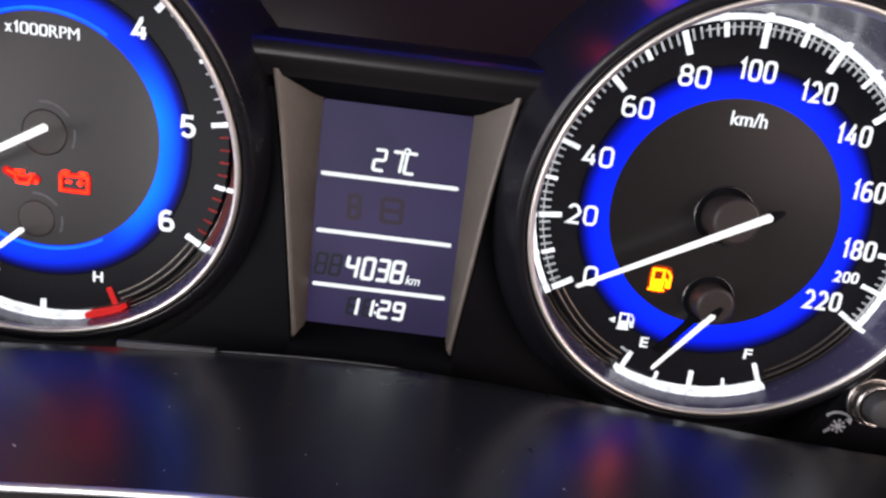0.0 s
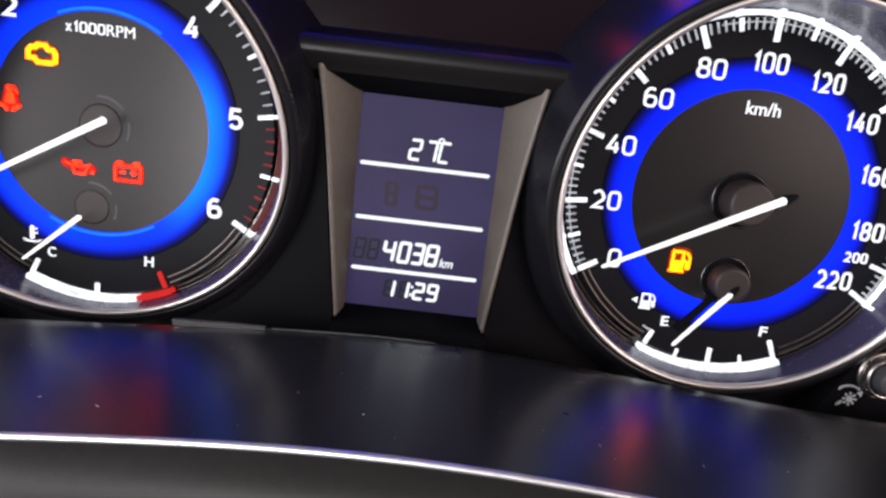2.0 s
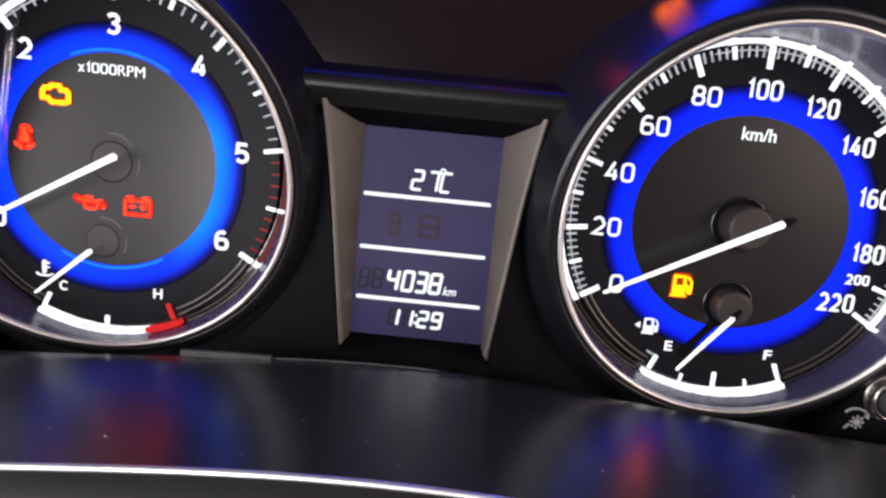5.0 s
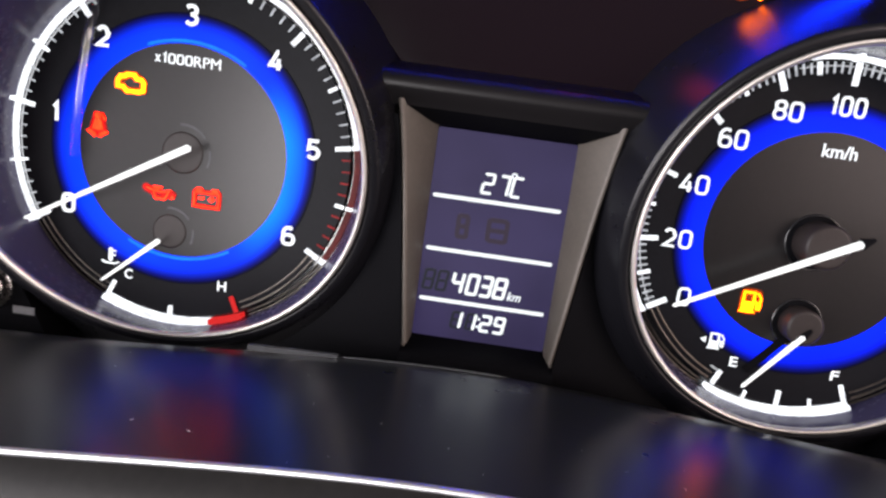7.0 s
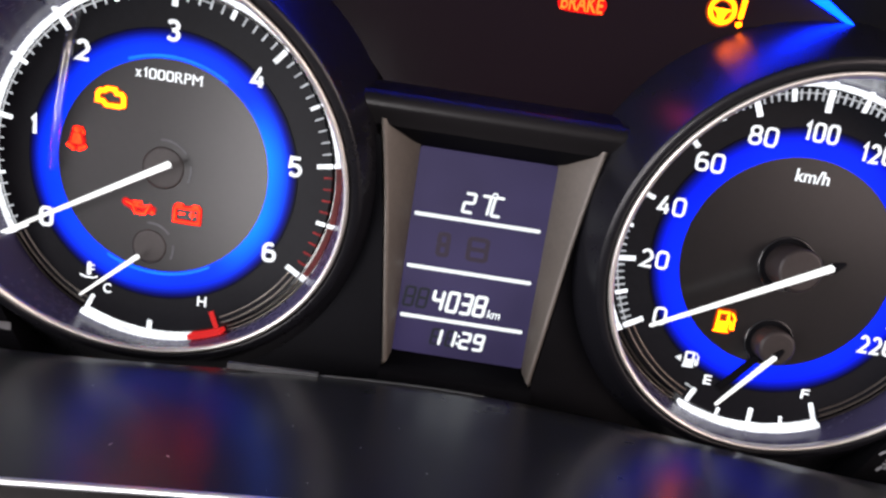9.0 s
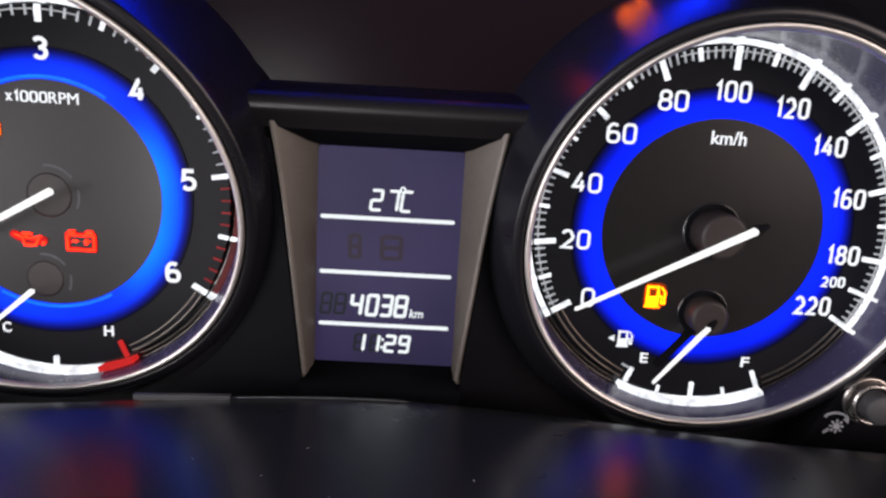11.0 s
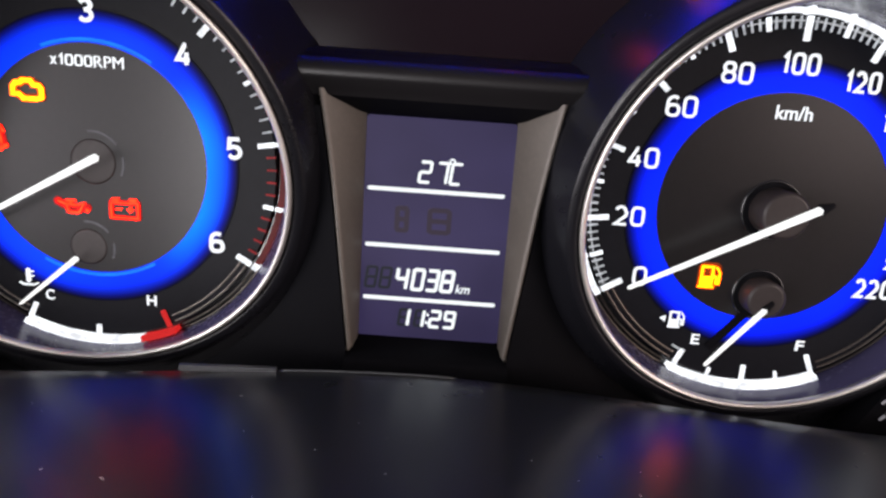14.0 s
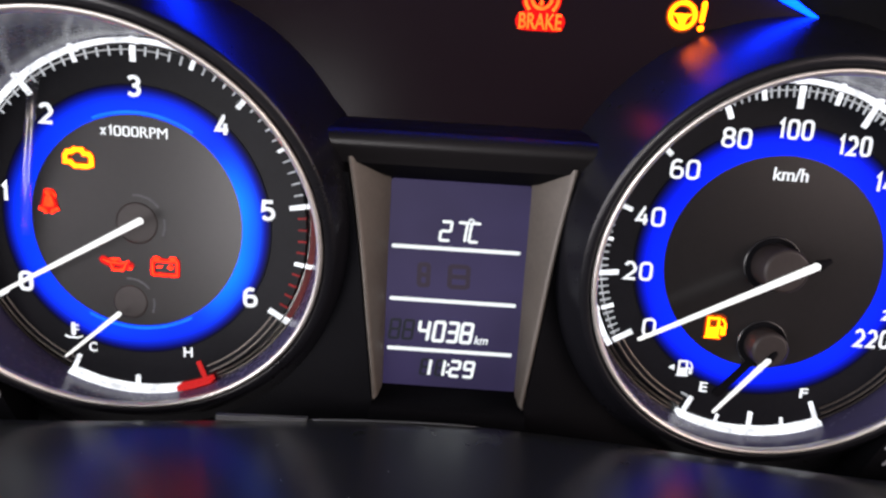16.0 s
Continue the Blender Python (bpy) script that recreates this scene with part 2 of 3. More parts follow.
def tick(cx, cz, r0, r1, deg, w, y0, y1, w1=None):
    a = radians(deg)
    ux, uz = math.cos(a), math.sin(a)
    px, pz = -uz, ux
    w1 = w1 or w
    return slab([(cx + ux * r0 + px * w / 2, cz + uz * r0 + pz * w / 2), (cx + ux * r1 + px * w1 / 2, cz + uz * r1 + pz * w1 / 2),
                 (cx + ux * r1 - px * w1 / 2, cz + uz * r1 - pz * w1 / 2), (cx + ux * r0 - px * w / 2, cz + uz * r0 - pz * w / 2)], y0, y1)


def stroke(pts, w, y0, y1, closed=False):
    """A line of even width with round ends through (x, z) points."""
    out = []
    segs = list(zip(pts, pts[1:])) + ([(pts[-1], pts[0])] if closed else [])
    for (x0, z0), (x1, z1) in segs:
        a = math.atan2(z1 - z0, x1 - x0)
        cap = [(x1 + w / 2 * math.cos(a - math.pi / 2 + math.pi * i / 6), z1 + w / 2 * math.sin(a - math.pi / 2 + math.pi * i / 6)) for i in range(7)]
        cap += [(x0 + w / 2 * math.cos(a + math.pi / 2 + math.pi * i / 6), z0 + w / 2 * math.sin(a + math.pi / 2 + math.pi * i / 6)) for i in range(7)]
        out.append(slab(cap, y0 - 0.004 * len(out), y1))
    return join(*out)


def text(s, cx, cz, height, width, y0, y1, bold=0.0, slant=0.0):
    """Writing in the built-in font, centred, its capitals that high and the whole that wide, in mm."""
    cu = bpy.data.curves.new("t", "FONT")
    cu.body, cu.size, cu.offset, cu.shear, cu.resolution_u = s, 1.0, bold, slant, 4
    cu.extrude = 0.0
    o = new("t", cu)
    dg = bpy.context.evaluated_depsgraph_get()
    me = bpy.data.meshes.new_from_object(o.evaluated_get(dg))
    bpy.data.objects.remove(o)
    bm = bmesh.new()
    bm.from_mesh(me)
    bpy.data.meshes.remove(me)
    xs = [v.co.x for v in bm.verts]
    ys = [v.co.y for v in bm.verts]
    x0, x1, b0, b1 = min(xs), max(xs), min(ys), max(ys)
    for v in bm.verts:
        v.co = P(cx + ((v.co.x - x0) / (x1 - x0) - 0.5) * width, y0, cz + ((v.co.y - b0) / (b1 - b0) - 0.5) * height)
    ex = bmesh.ops.extrude_face_region(bm, geom=bm.faces[:])
    for v in ex["geom"]:
        if isinstance(v, bmesh.types.BMVert):
            v.co.y = y1 * S
    return bm


def ribbon(pts, w, y0, y1, closed=False):
    """One mitred band of even width along (x, z) points."""
    n = len(pts)
    left, right = [], []
    for i in range(n):
        p0 = pts[(i - 1) % n] if closed or i else pts[0]
        p1 = pts[(i + 1) % n] if closed or i < n - 1 else pts[-1]
        a = Vector((pts[i][0] - p0[0], pts[i][1] - p0[1]))
        c = Vector((p1[0] - pts[i][0], p1[1] - pts[i][1]))
        a = (a if a.length > 1e-9 else c).normalized()
        c = (c if c.length > 1e-9 else a).normalized()
        t = (a + c).normalized() if (a + c).length > 1e-6 else a
        nrm = Vector((-t.y, t.x))
        k = w / 2 / max(0.45, nrm.dot(Vector((-a.y, a.x))))
        left.append((pts[i][0] + nrm.x * k, pts[i][1] + nrm.y * k))
        right.append((pts[i][0] - nrm.x * k, pts[i][1] - nrm.y * k))
    bm = bmesh.new()
    lf, rf = [[bm.verts.new(P(x, y0, z)) for x, z in s] for s in (left, right)]
    lb, rb = [[bm.verts.new(P(x, y1, z)) for x, z in s] for s in (left, right)]
    for i in range(n if closed else n - 1):
        j = (i + 1) % n
        for q in ((lf[i], lf[j], rf[j], rf[i]), (lb[i], rb[i], rb[j], lb[j]), (lf[i], lb[i], lb[j], lf[j]), (rf[i], rf[j], rb[j], rb[i])):
            bm.faces.new(q)
    if not closed:
        bm.faces.new((lf[0], rf[0], rb[0], lb[0]))
        bm.faces.new((lf[-1], lb[-1], rb[-1], rf[-1]))
    return bm


def bend(cx, cz, rx, rz, a0, a1, n=8):
    return [(cx + rx * math.cos(radians(a0 + (a1 - a0) * i / n)), cz + rz * math.sin(radians(a0 + (a1 - a0) * i / n))) for i in range(n + 1)]


def figure_paths(ch):
    """Centre lines of a squarish figure in a box of 1 by 1: (points, closed)."""
    r = 0.36
    s = r * 0.72
    loop = bend(1 - r, 1 - s, r, s, 0, 90) + bend(r, 1 - s, r, s, 90, 180) + bend(r, s, r, s, 180, 270) + bend(1 - r, s, r, s, 270, 360)
    low = bend(1 - r, 0.56 - s, r, s, 0, 90) + bend(r, 0.56 - s, r, s, 90, 180) + bend(r, s, r, s, 180, 270) + bend(1 - r, s, r, s, 270, 360)
    high = [(1 - x, 1 - z) for x, z in low]
    if ch == "0":
        return [(loop, True)]
    if ch == "1":
        return [([(0.1, 0.78), (0.72, 1.0), (0.72, 0.0)], False)]
    if ch == "2":
        return [(bend(0.42, 0.74, 0.42, 0.26, 165, 0) + bend(0.5, 0.72, 0.46, 0.36, -5, -45, 5) + [(0.0, 0.0), (1.0, 0.0)], False)]
    if ch == "3":
        return [(bend(0.48, 0.76, 0.46, 0.24, 150, -80) + [(0.42, 0.52)], False), ([(0.42, 0.52)] + bend(0.5, 0.27, 0.5, 0.27, 80, -150), False)]
    if ch == "4":
        return [([(1.0, 0.26), (0.0, 0.26), (0.62, 1.0), (0.7, 1.0)], False), ([(0.74, 0.62), (0.74, 0.0)], False)]
    if ch == "5":
        return [([(0.92, 1.0), (0.12, 1.0), (0.06, 0.52)] + bend(0.5, 0.3, 0.5, 0.3, 100, -150), False)]
    if ch == "6":
        return [(low, True), ([(0.0, 0.3)] + bend(0.5, 0.62, 0.5, 0.38, 180, 50), False)]
    if ch == "8":
        lo = bend(0.62, 0.27, 0.38, 0.26, -90, 90) + bend(0.38, 0.27, 0.38, 0.26, 90, 270)
        hi = bend(0.6, 0.765, 0.34, 0.235, -90, 90) + bend(0.4, 0.765, 0.34, 0.235, 90, 270)
        return [(lo, True), (hi, True)]
    return [(high, True), ([(1.0, 0.7)] + bend(0.5, 0.38, 0.5, 0.38, 0, -130), False)]


def figures(s, cx, cz, height, width, y0, y1, st, gap=None):
    """A number in squarish upright figures, centred, in mm over all."""
    n = len(s)
    gap = gap if gap is not None else st * 0.75
    units = [0.62 if c == "1" else 1.0 for c in s]
    each = (width - gap * (n - 1)) / sum(units)
    out, x = [], cx - width / 2
    for c, u in zip(s, units):
        w = each * u - st
        for pts, closed in figure_paths(c):
            out.append(ribbon([(x + st / 2 + p * w, cz - height / 2 + st / 2 + q * (height - st)) for p, q in pts], st, y0 - 0.004 * len(out), y1, closed))
        x += each * u + gap
    return join(*out)


def loft(a, b):
    """A skin between two equally long rows of (x, y, z)."""
    bm = bmesh.new()
    va = [bm.verts.new(P(*p)) for p in a]
    vb = [bm.verts.new(P(*p)) for p in b]
    for i in range(len(a) - 1):
        bm.faces.new((va[i], va[i + 1], vb[i + 1], vb[i]))
    return bm


def sheet(rows):
    bm = bmesh.new()
    g = [[bm.verts.new(P(*p)) for p in row] for row in rows]
    for r0, r1 in zip(g, g[1:]):
        for i in range(len(r0) - 1):
            bm.faces.new((r0[i], r0[i + 1], r1[i + 1], r1[i]))
    return bm


def tube(pts, r, n=10, taper=1.0):
    """A round rod along (x, y, z) points."""
    bm = bmesh.new()
    rings = []
    vs = [P(*p) for p in pts]
    for i, v in enumerate(vs):
        e = r * (taper if i in (0, len(vs) - 1) else 1.0)
        d = (vs[min(i + 1, len(vs) - 1)] - vs[max(i - 1, 0)]).normalized()
        up = Vector((0, 0, 1)) if abs(d.z) < 0.9 else Vector((0, 1, 0))
        u = d.cross(up).normalized()
        w = d.cross(u)
        rings.append([bm.verts.new(v + (u * math.cos(2 * math.pi * k / n) + w * math.sin(2 * math.pi * k / n)) * e * S) for k in range(n)])
    for a, b in zip(rings, rings[1:]):
        for k in range(n):
            bm.faces.new((a[k], a[(k + 1) % n], b[(k + 1) % n], b[k]))
    bm.faces.new(rings[0])
    bm.faces.new(rings[-1][::-1])
    return bm


# ---- gauges ----
TX, TZ = -91.0, 12.8         # tachometer's centre
SX, SZ = 88.0, 12.7          # speedometer's centre
# the bezel rings stand on slanted planes: outer radius, y at the centre, tilt by height and by side, shift of the centre
TACH_RING = (52.9, -24.0, -0.33, 0.17, 2.9, 0.1)
SPEEDO_RING = (52.5, -17.4, -0.214, 0.01, -0.5, -1.4)


def gauge_shell(g, cx, cz, blue_mat, ring):
    part("dial_plate", disc(cx, cz, 48.2, 0.6, 3.5, hole=30.3), M_FACE, g, "matt black printed dial plate")
    part("gap_floor", disc(cx, cz, 51.6, 3.4, 4.4, hole=47.0), M_GLOSS, g, "dark floor of the gap round the dial plate")
    blue = part("blue_ring", disc(0, 0, 38.5, 0.3, 0.7, hole=30.2), blue_mat, g, "glowing blue light ring round the dial's middle")
    blue.matrix_world = Matrix.Translation(P(cx, 0, cz) - P(0, 0, 0))
    me = blue.data
    me.transform(Matrix.Translation((0, 0, -Z0)))
    blue.matrix_world = Matrix.Translation(P(cx, 0, cz))
    part("centre_disc", disc(cx, cz, 30.2, 0.5, 2.0), M_DISC, g, "dark grey centre disc")
    for a0, a1 in ((-148.5, -115.5), (-64.5, -31.5)):
        for r in (45.9, 47.6, 49.6, 50.8):
            y = 0.55 if r < 48 else 3.3
            part("ridge", lathe(cx, cz, [(r - 0.3, y, 0), (r - 0.18, y - 0.32, 0), (r, y - 0.42, 0), (r + 0.18, y - 0.32, 0), (r + 0.3, y, 0)], 40, a0=a0, a1=a1), M_RIDGE, g, "", True)
    R, ry, kz, kx, dx, dz = ring

    def at(r, dy, f=1.0):
        return r, ry * f + dy, kz * f, kx * f, dx * f, dz * f
    part("bezel_wall", lathe(cx, cz, [(51.2, 3.5, 0), (51.4, -0.8, 0), at(R - 1.4, 0.9)], 160), M_WALL, g, "deep glossy black bezel wall", True)
    part("chrome_ring", lathe(cx, cz, [at(R - 1.5, 1.3), at(R - 1.4, 0.3), at(R - 0.9, -0.3), at(R - 0.4, -0.5), at(R, -0.1), at(R + 0.05, 1.2)], 160, True), M_CHROME, g, "satin chrome bezel ring", True)
    cone = [at(R + 3.4 + 11.8 * f, 1.0 * (1 - f) + 5.0 * f, 1 - f) for f in (0.0, 0.05, 0.3, 0.6, 1.0)]
    part("collar", lathe(cx, cz, [at(R, 1.3), at(R + 0.7, 0.4), at(R + 1.2, 0.1), at(R + 2.6, 0.2), at(R + 3.2, 0.6)] + cone, 160), M_COLLAR, g, "glossy black cone-shaped collar", True)


def lit_wall(g, name, cx, cz, a0, a1, m, label, y0=-0.4):
    part(name, lathe(cx, cz, [(49.3, y0, 0), (49.5, 3.3, 0), (50.8, 3.3, 0), (50.8, y0, 0)], max(6, int(abs(a1 - a0))), True, a0, a1), m, g, label)


def needle(g, name, cx, cz, tail, tip, y, w0, w1, hub, dark=True):
    """dark: the hub stands in a black well and the needle has a black tail."""
    (x0, z0), (x1, z1) = tail, tip
    d = Vector((x1 - x0, z1 - z0)).normalized()
    p = Vector((-d.y, d.x))
    pts = [(x0 + p.x * w0 / 2, z0 + p.y * w0 / 2), (x1 + p.x * w1 / 2, z1 + p.y * w1 / 2), (x1 + d.x * 0.5, z1 + d.y * 0.5),
           (x1 - p.x * w1 / 2, z1 - p.y * w1 / 2), (x0 - p.x * w0 / 2, z0 - p.y * w0 / 2), (x0 - d.x * 0.5, z0 - d.y * 0.5)]
    n = part(name, slab(pts, y, y + 1.0), M_NEEDLE, g, "white lit needle")
    c, f = (hub + 0.1, y * 0.88) if dark else (hub, 0.35)
    cap = [(0.05, f, 0), (c - 1.2, f, 0), (c - 1.0, f, 0), (c - 0.5, min(f + 0.1, 0.4), 0), (c, min(f + 0.6, 0.45), 0), (c, 0.52, 0)]
    part("hub", lathe(cx, cz, cap, 56), M_HUB, n, "dark round needle hub", True)
    if dark:
        part("well", disc(cx, cz, hub + 1.4, 0.36, 0.5, 56, hole=hub - 0.5), M_MASK, n, "matt black well round the needle hub")
    if not dark:
        # gloss catching round the hub, put into grey arcs
        for a0, a1 in ((38, 98), (-24, 12)):
            part("hub_arc", sector(cx, cz, hub + 1.7, hub + 2.3, a0, a1, 0.4, 0.52, 20), M_ARC, n, "dim grey arc painted as gloss beside the hub")
        return n
    part("hub_rim", lathe(cx, cz, [(hub + 1.4, 0.5, 0), (hub + 1.6, 0.2, 0), (hub + 1.9, 0.2, 0), (hub + 2.1, 0.5, 0)], 64), M_GLOSS, n, "narrow glossy rim round the needle hub", True)
    tl = [(x0 + p.x * w0 * 0.8, z0 + p.y * w0 * 0.8), (x0 - p.x * w0 * 0.8, z0 - p.y * w0 * 0.8), (x0 - d.x * hub * 0.6 - p.x * 0.4, z0 - d.y * hub * 0.6 - p.y * 0.4), (x0 - d.x * hub * 0.6 + p.x * 0.4, z0 - d.y * hub * 0.6 + p.y * 0.4)]
    part("tail", slab(tl, y + 0.1, y + 1.2), M_MASK, n, "black needle tail")
    return n


# tachometer
tach = thing("tachometer", TX, 0, TZ, "round tachometer with white numerals and glowing blue ring", "gauge", "round gauges of the cluster")
gauge_shell(tach, TX, TZ, M_BLUE_T, TACH_RING)
TA0, TSTEP = 210.0, 40.15
for i in range(7):
    a = TA0 - TSTEP * i
    x, z = polar(TX, TZ, 37.9, a)
    part("numeral", figures(str(i), x, z, 5.9, 2.4 if i == 1 else 4.1, 0.05, 0.4, 1.02), M_WHITE, tach)
for i in range(61):
    a = TA0 - TSTEP * i / 10
    red = 50 < i < 60
    m = M_REDTICK if red and i % 5 else M_MINOR if i % 5 else M_TICK
    if i % 10 == 0:
        b = tick(TX, TZ, 44.3, 48.6, a, 1.25, -0.5, 0.6)
    elif i % 5 == 0:
        b = tick(TX, TZ, 46.0, 48.6, a, 0.9, -0.5, 0.6)
    else:
        b = tick(TX, TZ, 46.0, 48.5, a, 0.45, 0.2, 0.6)
    t = part("tick", b, m, tach)
    if i % 5 == 0:
        part("riser", tick(TX, TZ, 49.2, 50.9, a, 1.1 if i % 10 == 0 else 0.8, -1.0 if i % 10 == 0 else -0.4, 3.4), M_TICK, t)
lit_wall(tach, "scale_arc", TX, TZ, TA0 - TSTEP * 5, TA0, M_TICK, "white lit scale arc", 1.4)
lit_wall(tach, "red_arc", TX, TZ, TA0 - TSTEP * 6, TA0 - TSTEP * 5, M_RED_DIM, "dim red zone arc", 1.4)
part("inner_arc", sector(TX, TZ, 47.3, 47.65, TA0 - TSTEP * 3.3, TA0, 0.3, 0.6, 120), M_DIM, tach, "thin dim inner scale line")
part("lettering", join(text("x", TX - 8.5, 38.1, 2.0, 1.7, 0.0, 0.3, 0.01), figures("1000", TX - 2.9, 38.4, 2.9, 8.6, 0.0, 0.3, 0.46), text("RPM", TX + 5.6, 38.4, 2.9, 7.6, 0.0, 0.3, 0.0)), M_WHITE, tach)
tx, tz = polar(TX, TZ, 46.4, -149.8)
needle(tach, "needle", TX, TZ, (-85.9, 15.2), (tx, tz), -8.2, 1.9, 0.8, 6.0, False)

M_CLEAR = bpy.data.materials.new("clear_plastic")
M_CLEAR.use_nodes = True
ct = M_CLEAR.node_tree
ct.nodes.remove(ct.nodes["Principled BSDF"])
cmix, ctr, cgl = ct.nodes.new("ShaderNodeMixShader"), ct.nodes.new("ShaderNodeBsdfTransparent"), ct.nodes.new("ShaderNodeBsdfGlossy")
cmix.inputs["Fac"].default_value, cgl.inputs["Roughness"].default_value = 0.09, 0.25
ct.links.new(ctr.outputs[0], cmix.inputs[1])
ct.links.new(cgl.outputs[0], cmix.inputs[2])
ct.links.new(cmix.outputs[0], ct.nodes["Material Output"].inputs["Surface"])
part("lens_rib", tube([(-116.4, -2.2, 53.0), (-118.4, -2.2, 40.0), (-120.2, -2.2, 26.0), (-121.2, -2.2, 8.0)], 1.5, 14), M_CLEAR, tach, "clear upright rib of the cover lens", True)

# glints at the ring's inner rim, painted as two glowing arcs
for a0, a1 in ((58, 112), (242, 300)):
    part("ring_glint", sector(TX, TZ, 30.5, 31.3, a0, a1, 0.22, 0.3, 32), M_GLINT, tach, "glint painted on the light ring's inner edge")

# speedometer
speedo = thing("speedometer", SX, 0, SZ, "round speedometer with white numerals and glowing blue ring", "gauge", "round gauges of the cluster")
gauge_shell(speedo, SX, SZ, M_BLUE, SPEEDO_RING)


def sang(v):
    return 210.6 - 24.2 * min(v, 180) / 20 - 12.1 * max(v - 180, 0) / 20


for v in range(0, 221, 20):
    x, z = polar(SX, SZ, 37.2, sang(v))
    if v == 200:
        part("numeral", figures("200", x + 0.4, z, 3.0, 6.5, 0.05, 0.4, 0.5), M_WHITE, speedo)
        continue
    w = {1: 3.9, 2: 8.2, 3: 10.3 if v == 220 else 9.8 if v == 100 else 9.2}[len(str(v))]
    x, z = x + {120: 1.0, 220: -0.9}.get(v, 0.0), z - (1.4 if v == 0 else 0.0)
    part("numeral", figures(str(v), x, z, 5.4, w * 0.97, 0.05, 0.4, 0.76), M_WHITE, speedo)
for i in range(111):
    v = i * 2
    if v > 180 and v % 4:
        continue
    a = sang(v)
    if v % 20 == 0:
        b = tick(SX, SZ, 42.7, 48.6, a, 1.25, -0.5, 0.6)
    elif v % 10 == 0:
        b = tick(SX, SZ, 45.2, 48.6, a, 0.9, -0.5, 0.6)
    else:
        b = tick(SX, SZ, 45.6, 48.5, a, 0.45, 0.2, 0.6)
    t = part("tick", b, M_MINOR if v % 10 else M_TICK, speedo)
    if v % 10 == 0:
        part("riser", tick(SX, SZ, 49.2, 50.9, a, 1.1 if v % 20 == 0 else 0.8, -1.0 if v % 20 == 0 else -0.4, 3.4), M_TICK, t)
lit_wall(speedo, "scale_arc", SX, SZ, sang(220), sang(0), M_TICK, "white lit scale arc", 1.4)
for v0, v1 in ((0, 45), (85, 220)):
    part("inner_arc", sector(SX, SZ, 47.3, 47.65, sang(v1), sang(v0), 0.3, 0.6, 90), M_DIM, speedo, "thin dim inner scale line")
part("lettering", text("km/h", 88.9, 37.9, 3.6, 9.3, 0.0, 0.3, 0.01), M_WHITE, speedo)
tx, tz = polar(SX, SZ, 42.6, -150.2)
needle(speedo, "needle", SX, SZ, (95.6, 14.9), (tx, tz), -9.2, 1.9, 0.8, 6.0)

# coolant and fuel gauges
temp = thing("temperature_gauge", TX, 0, -36, "small coolant temperature gauge with white and red arc", "gauge")
lit_wall(temp, "arc", TX, TZ, -115, -77.3, M_TICK, "white lit arc", -0.7)
lit_wall(temp, "hot_arc", TX, TZ, -77.2, -65.6, M_RED, "red lit hot end", -0.7)
for a, r, m in ((-114, 44.2, M_TICK), (-91, 45.6, M_TICK), (-66.8, 43.6, M_RED)):
    part("tick", tick(TX, TZ, r, 48.6, a, 1.1, -0.3, 0.6), m, temp)
part("letter", text("C", -105.0, -24.9, 2.9, 2.3, 0.05, 0.4, 0.01), M_WHITE, temp)
part("letter", text("H", -76.8, -24.6, 2.9, 2.6, 0.05, 0.4, 0.01), M_WHITE, temp)
needle(temp, "pointer", -93.5, -10.5, (-94.4, -12.6), (-110.1, -26.2), -5.1, 1.4, 0.7, 5.0, False)

fuel = thing("fuel_gauge", SX, 0, -36, "small fuel gauge with white arc, near empty", "gauge")
lit_wall(fuel, "arc", SX, SZ, -114, -65.6, M_TICK, "white lit arc", -0.7)
for a, r in ((-113.2, 43.9), (-101.5, 46.2), (-89.8, 43.9), (-78.5, 46.0), (-67, 43.0)):
    part("tick", tick(SX, SZ, r, 48.6, a, 1.1 if r < 45 else 0.7, -0.3, 0.6), M_TICK, fuel)
# a tick's reflection in the bezel wall, drawn as a dim glowing mark
part("tick_reflection", tick(69.0, -27.3, -1.5, 1.5, -28, 0.5, -0.1, 0.5), M_DIM, fuel)
part("letter", text("E", 73.7, -24.5, 2.9, 2.2, 0.05, 0.4, 0.01), M_WHITE, fuel)
part("letter", text("F", 102.5, -24.3, 2.9, 2.2, 0.05, 0.4, 0.01), M_WHITE, fuel)
needle(fuel, "pointer", 88.5, -10.5, (88.2, -13.0), (75.2, -29.3), -6.1, 1.3, 0.6, 5.0)


# the fuel pointer's shadow across the blue ring, laid as a black strip
part("pointer_shadow", ribbon([(89.3, -11.7), (84.0, -18.2), (79.5, -23.8), (77.2, -26.7)], 2.3, 0.02, 0.3), M_MASK, fuel, "black strip painted as the pointer's shadow on the dial")


# ---- printed and lit symbols ----
def pump(cx, cz, h, y0, y1):
    s = h / 5.0
    body = slab([(cx - 1.9 * s, cz - 2.5 * s), (cx + 1.1 * s, cz - 2.5 * s), (cx + 1.1 * s, cz + 0.0 * s), (cx - 1.9 * s, cz + 0.0 * s)], y0, y1)
    frame_ = ribbon([(cx - 1.6 * s, cz), (cx - 1.6 * s, cz + 2.2 * s), (cx + 0.8 * s, cz + 2.2 * s), (cx + 0.8 * s, cz)], 0.6 * s, y0 - 0.01, y1)
    hose = ribbon([(cx + 1.1 * s, cz + 0.2 * s), (cx + 1.7 * s, cz), (cx + 1.7 * s, cz - 1.6 * s), (cx + 2.4 * s, cz - 1.6 * s), (cx + 2.4 * s, cz + 1.0 * s), (cx + 1.5 * s, cz + 2.2 * s)], 0.45 * s, y0 - 0.02, y1)
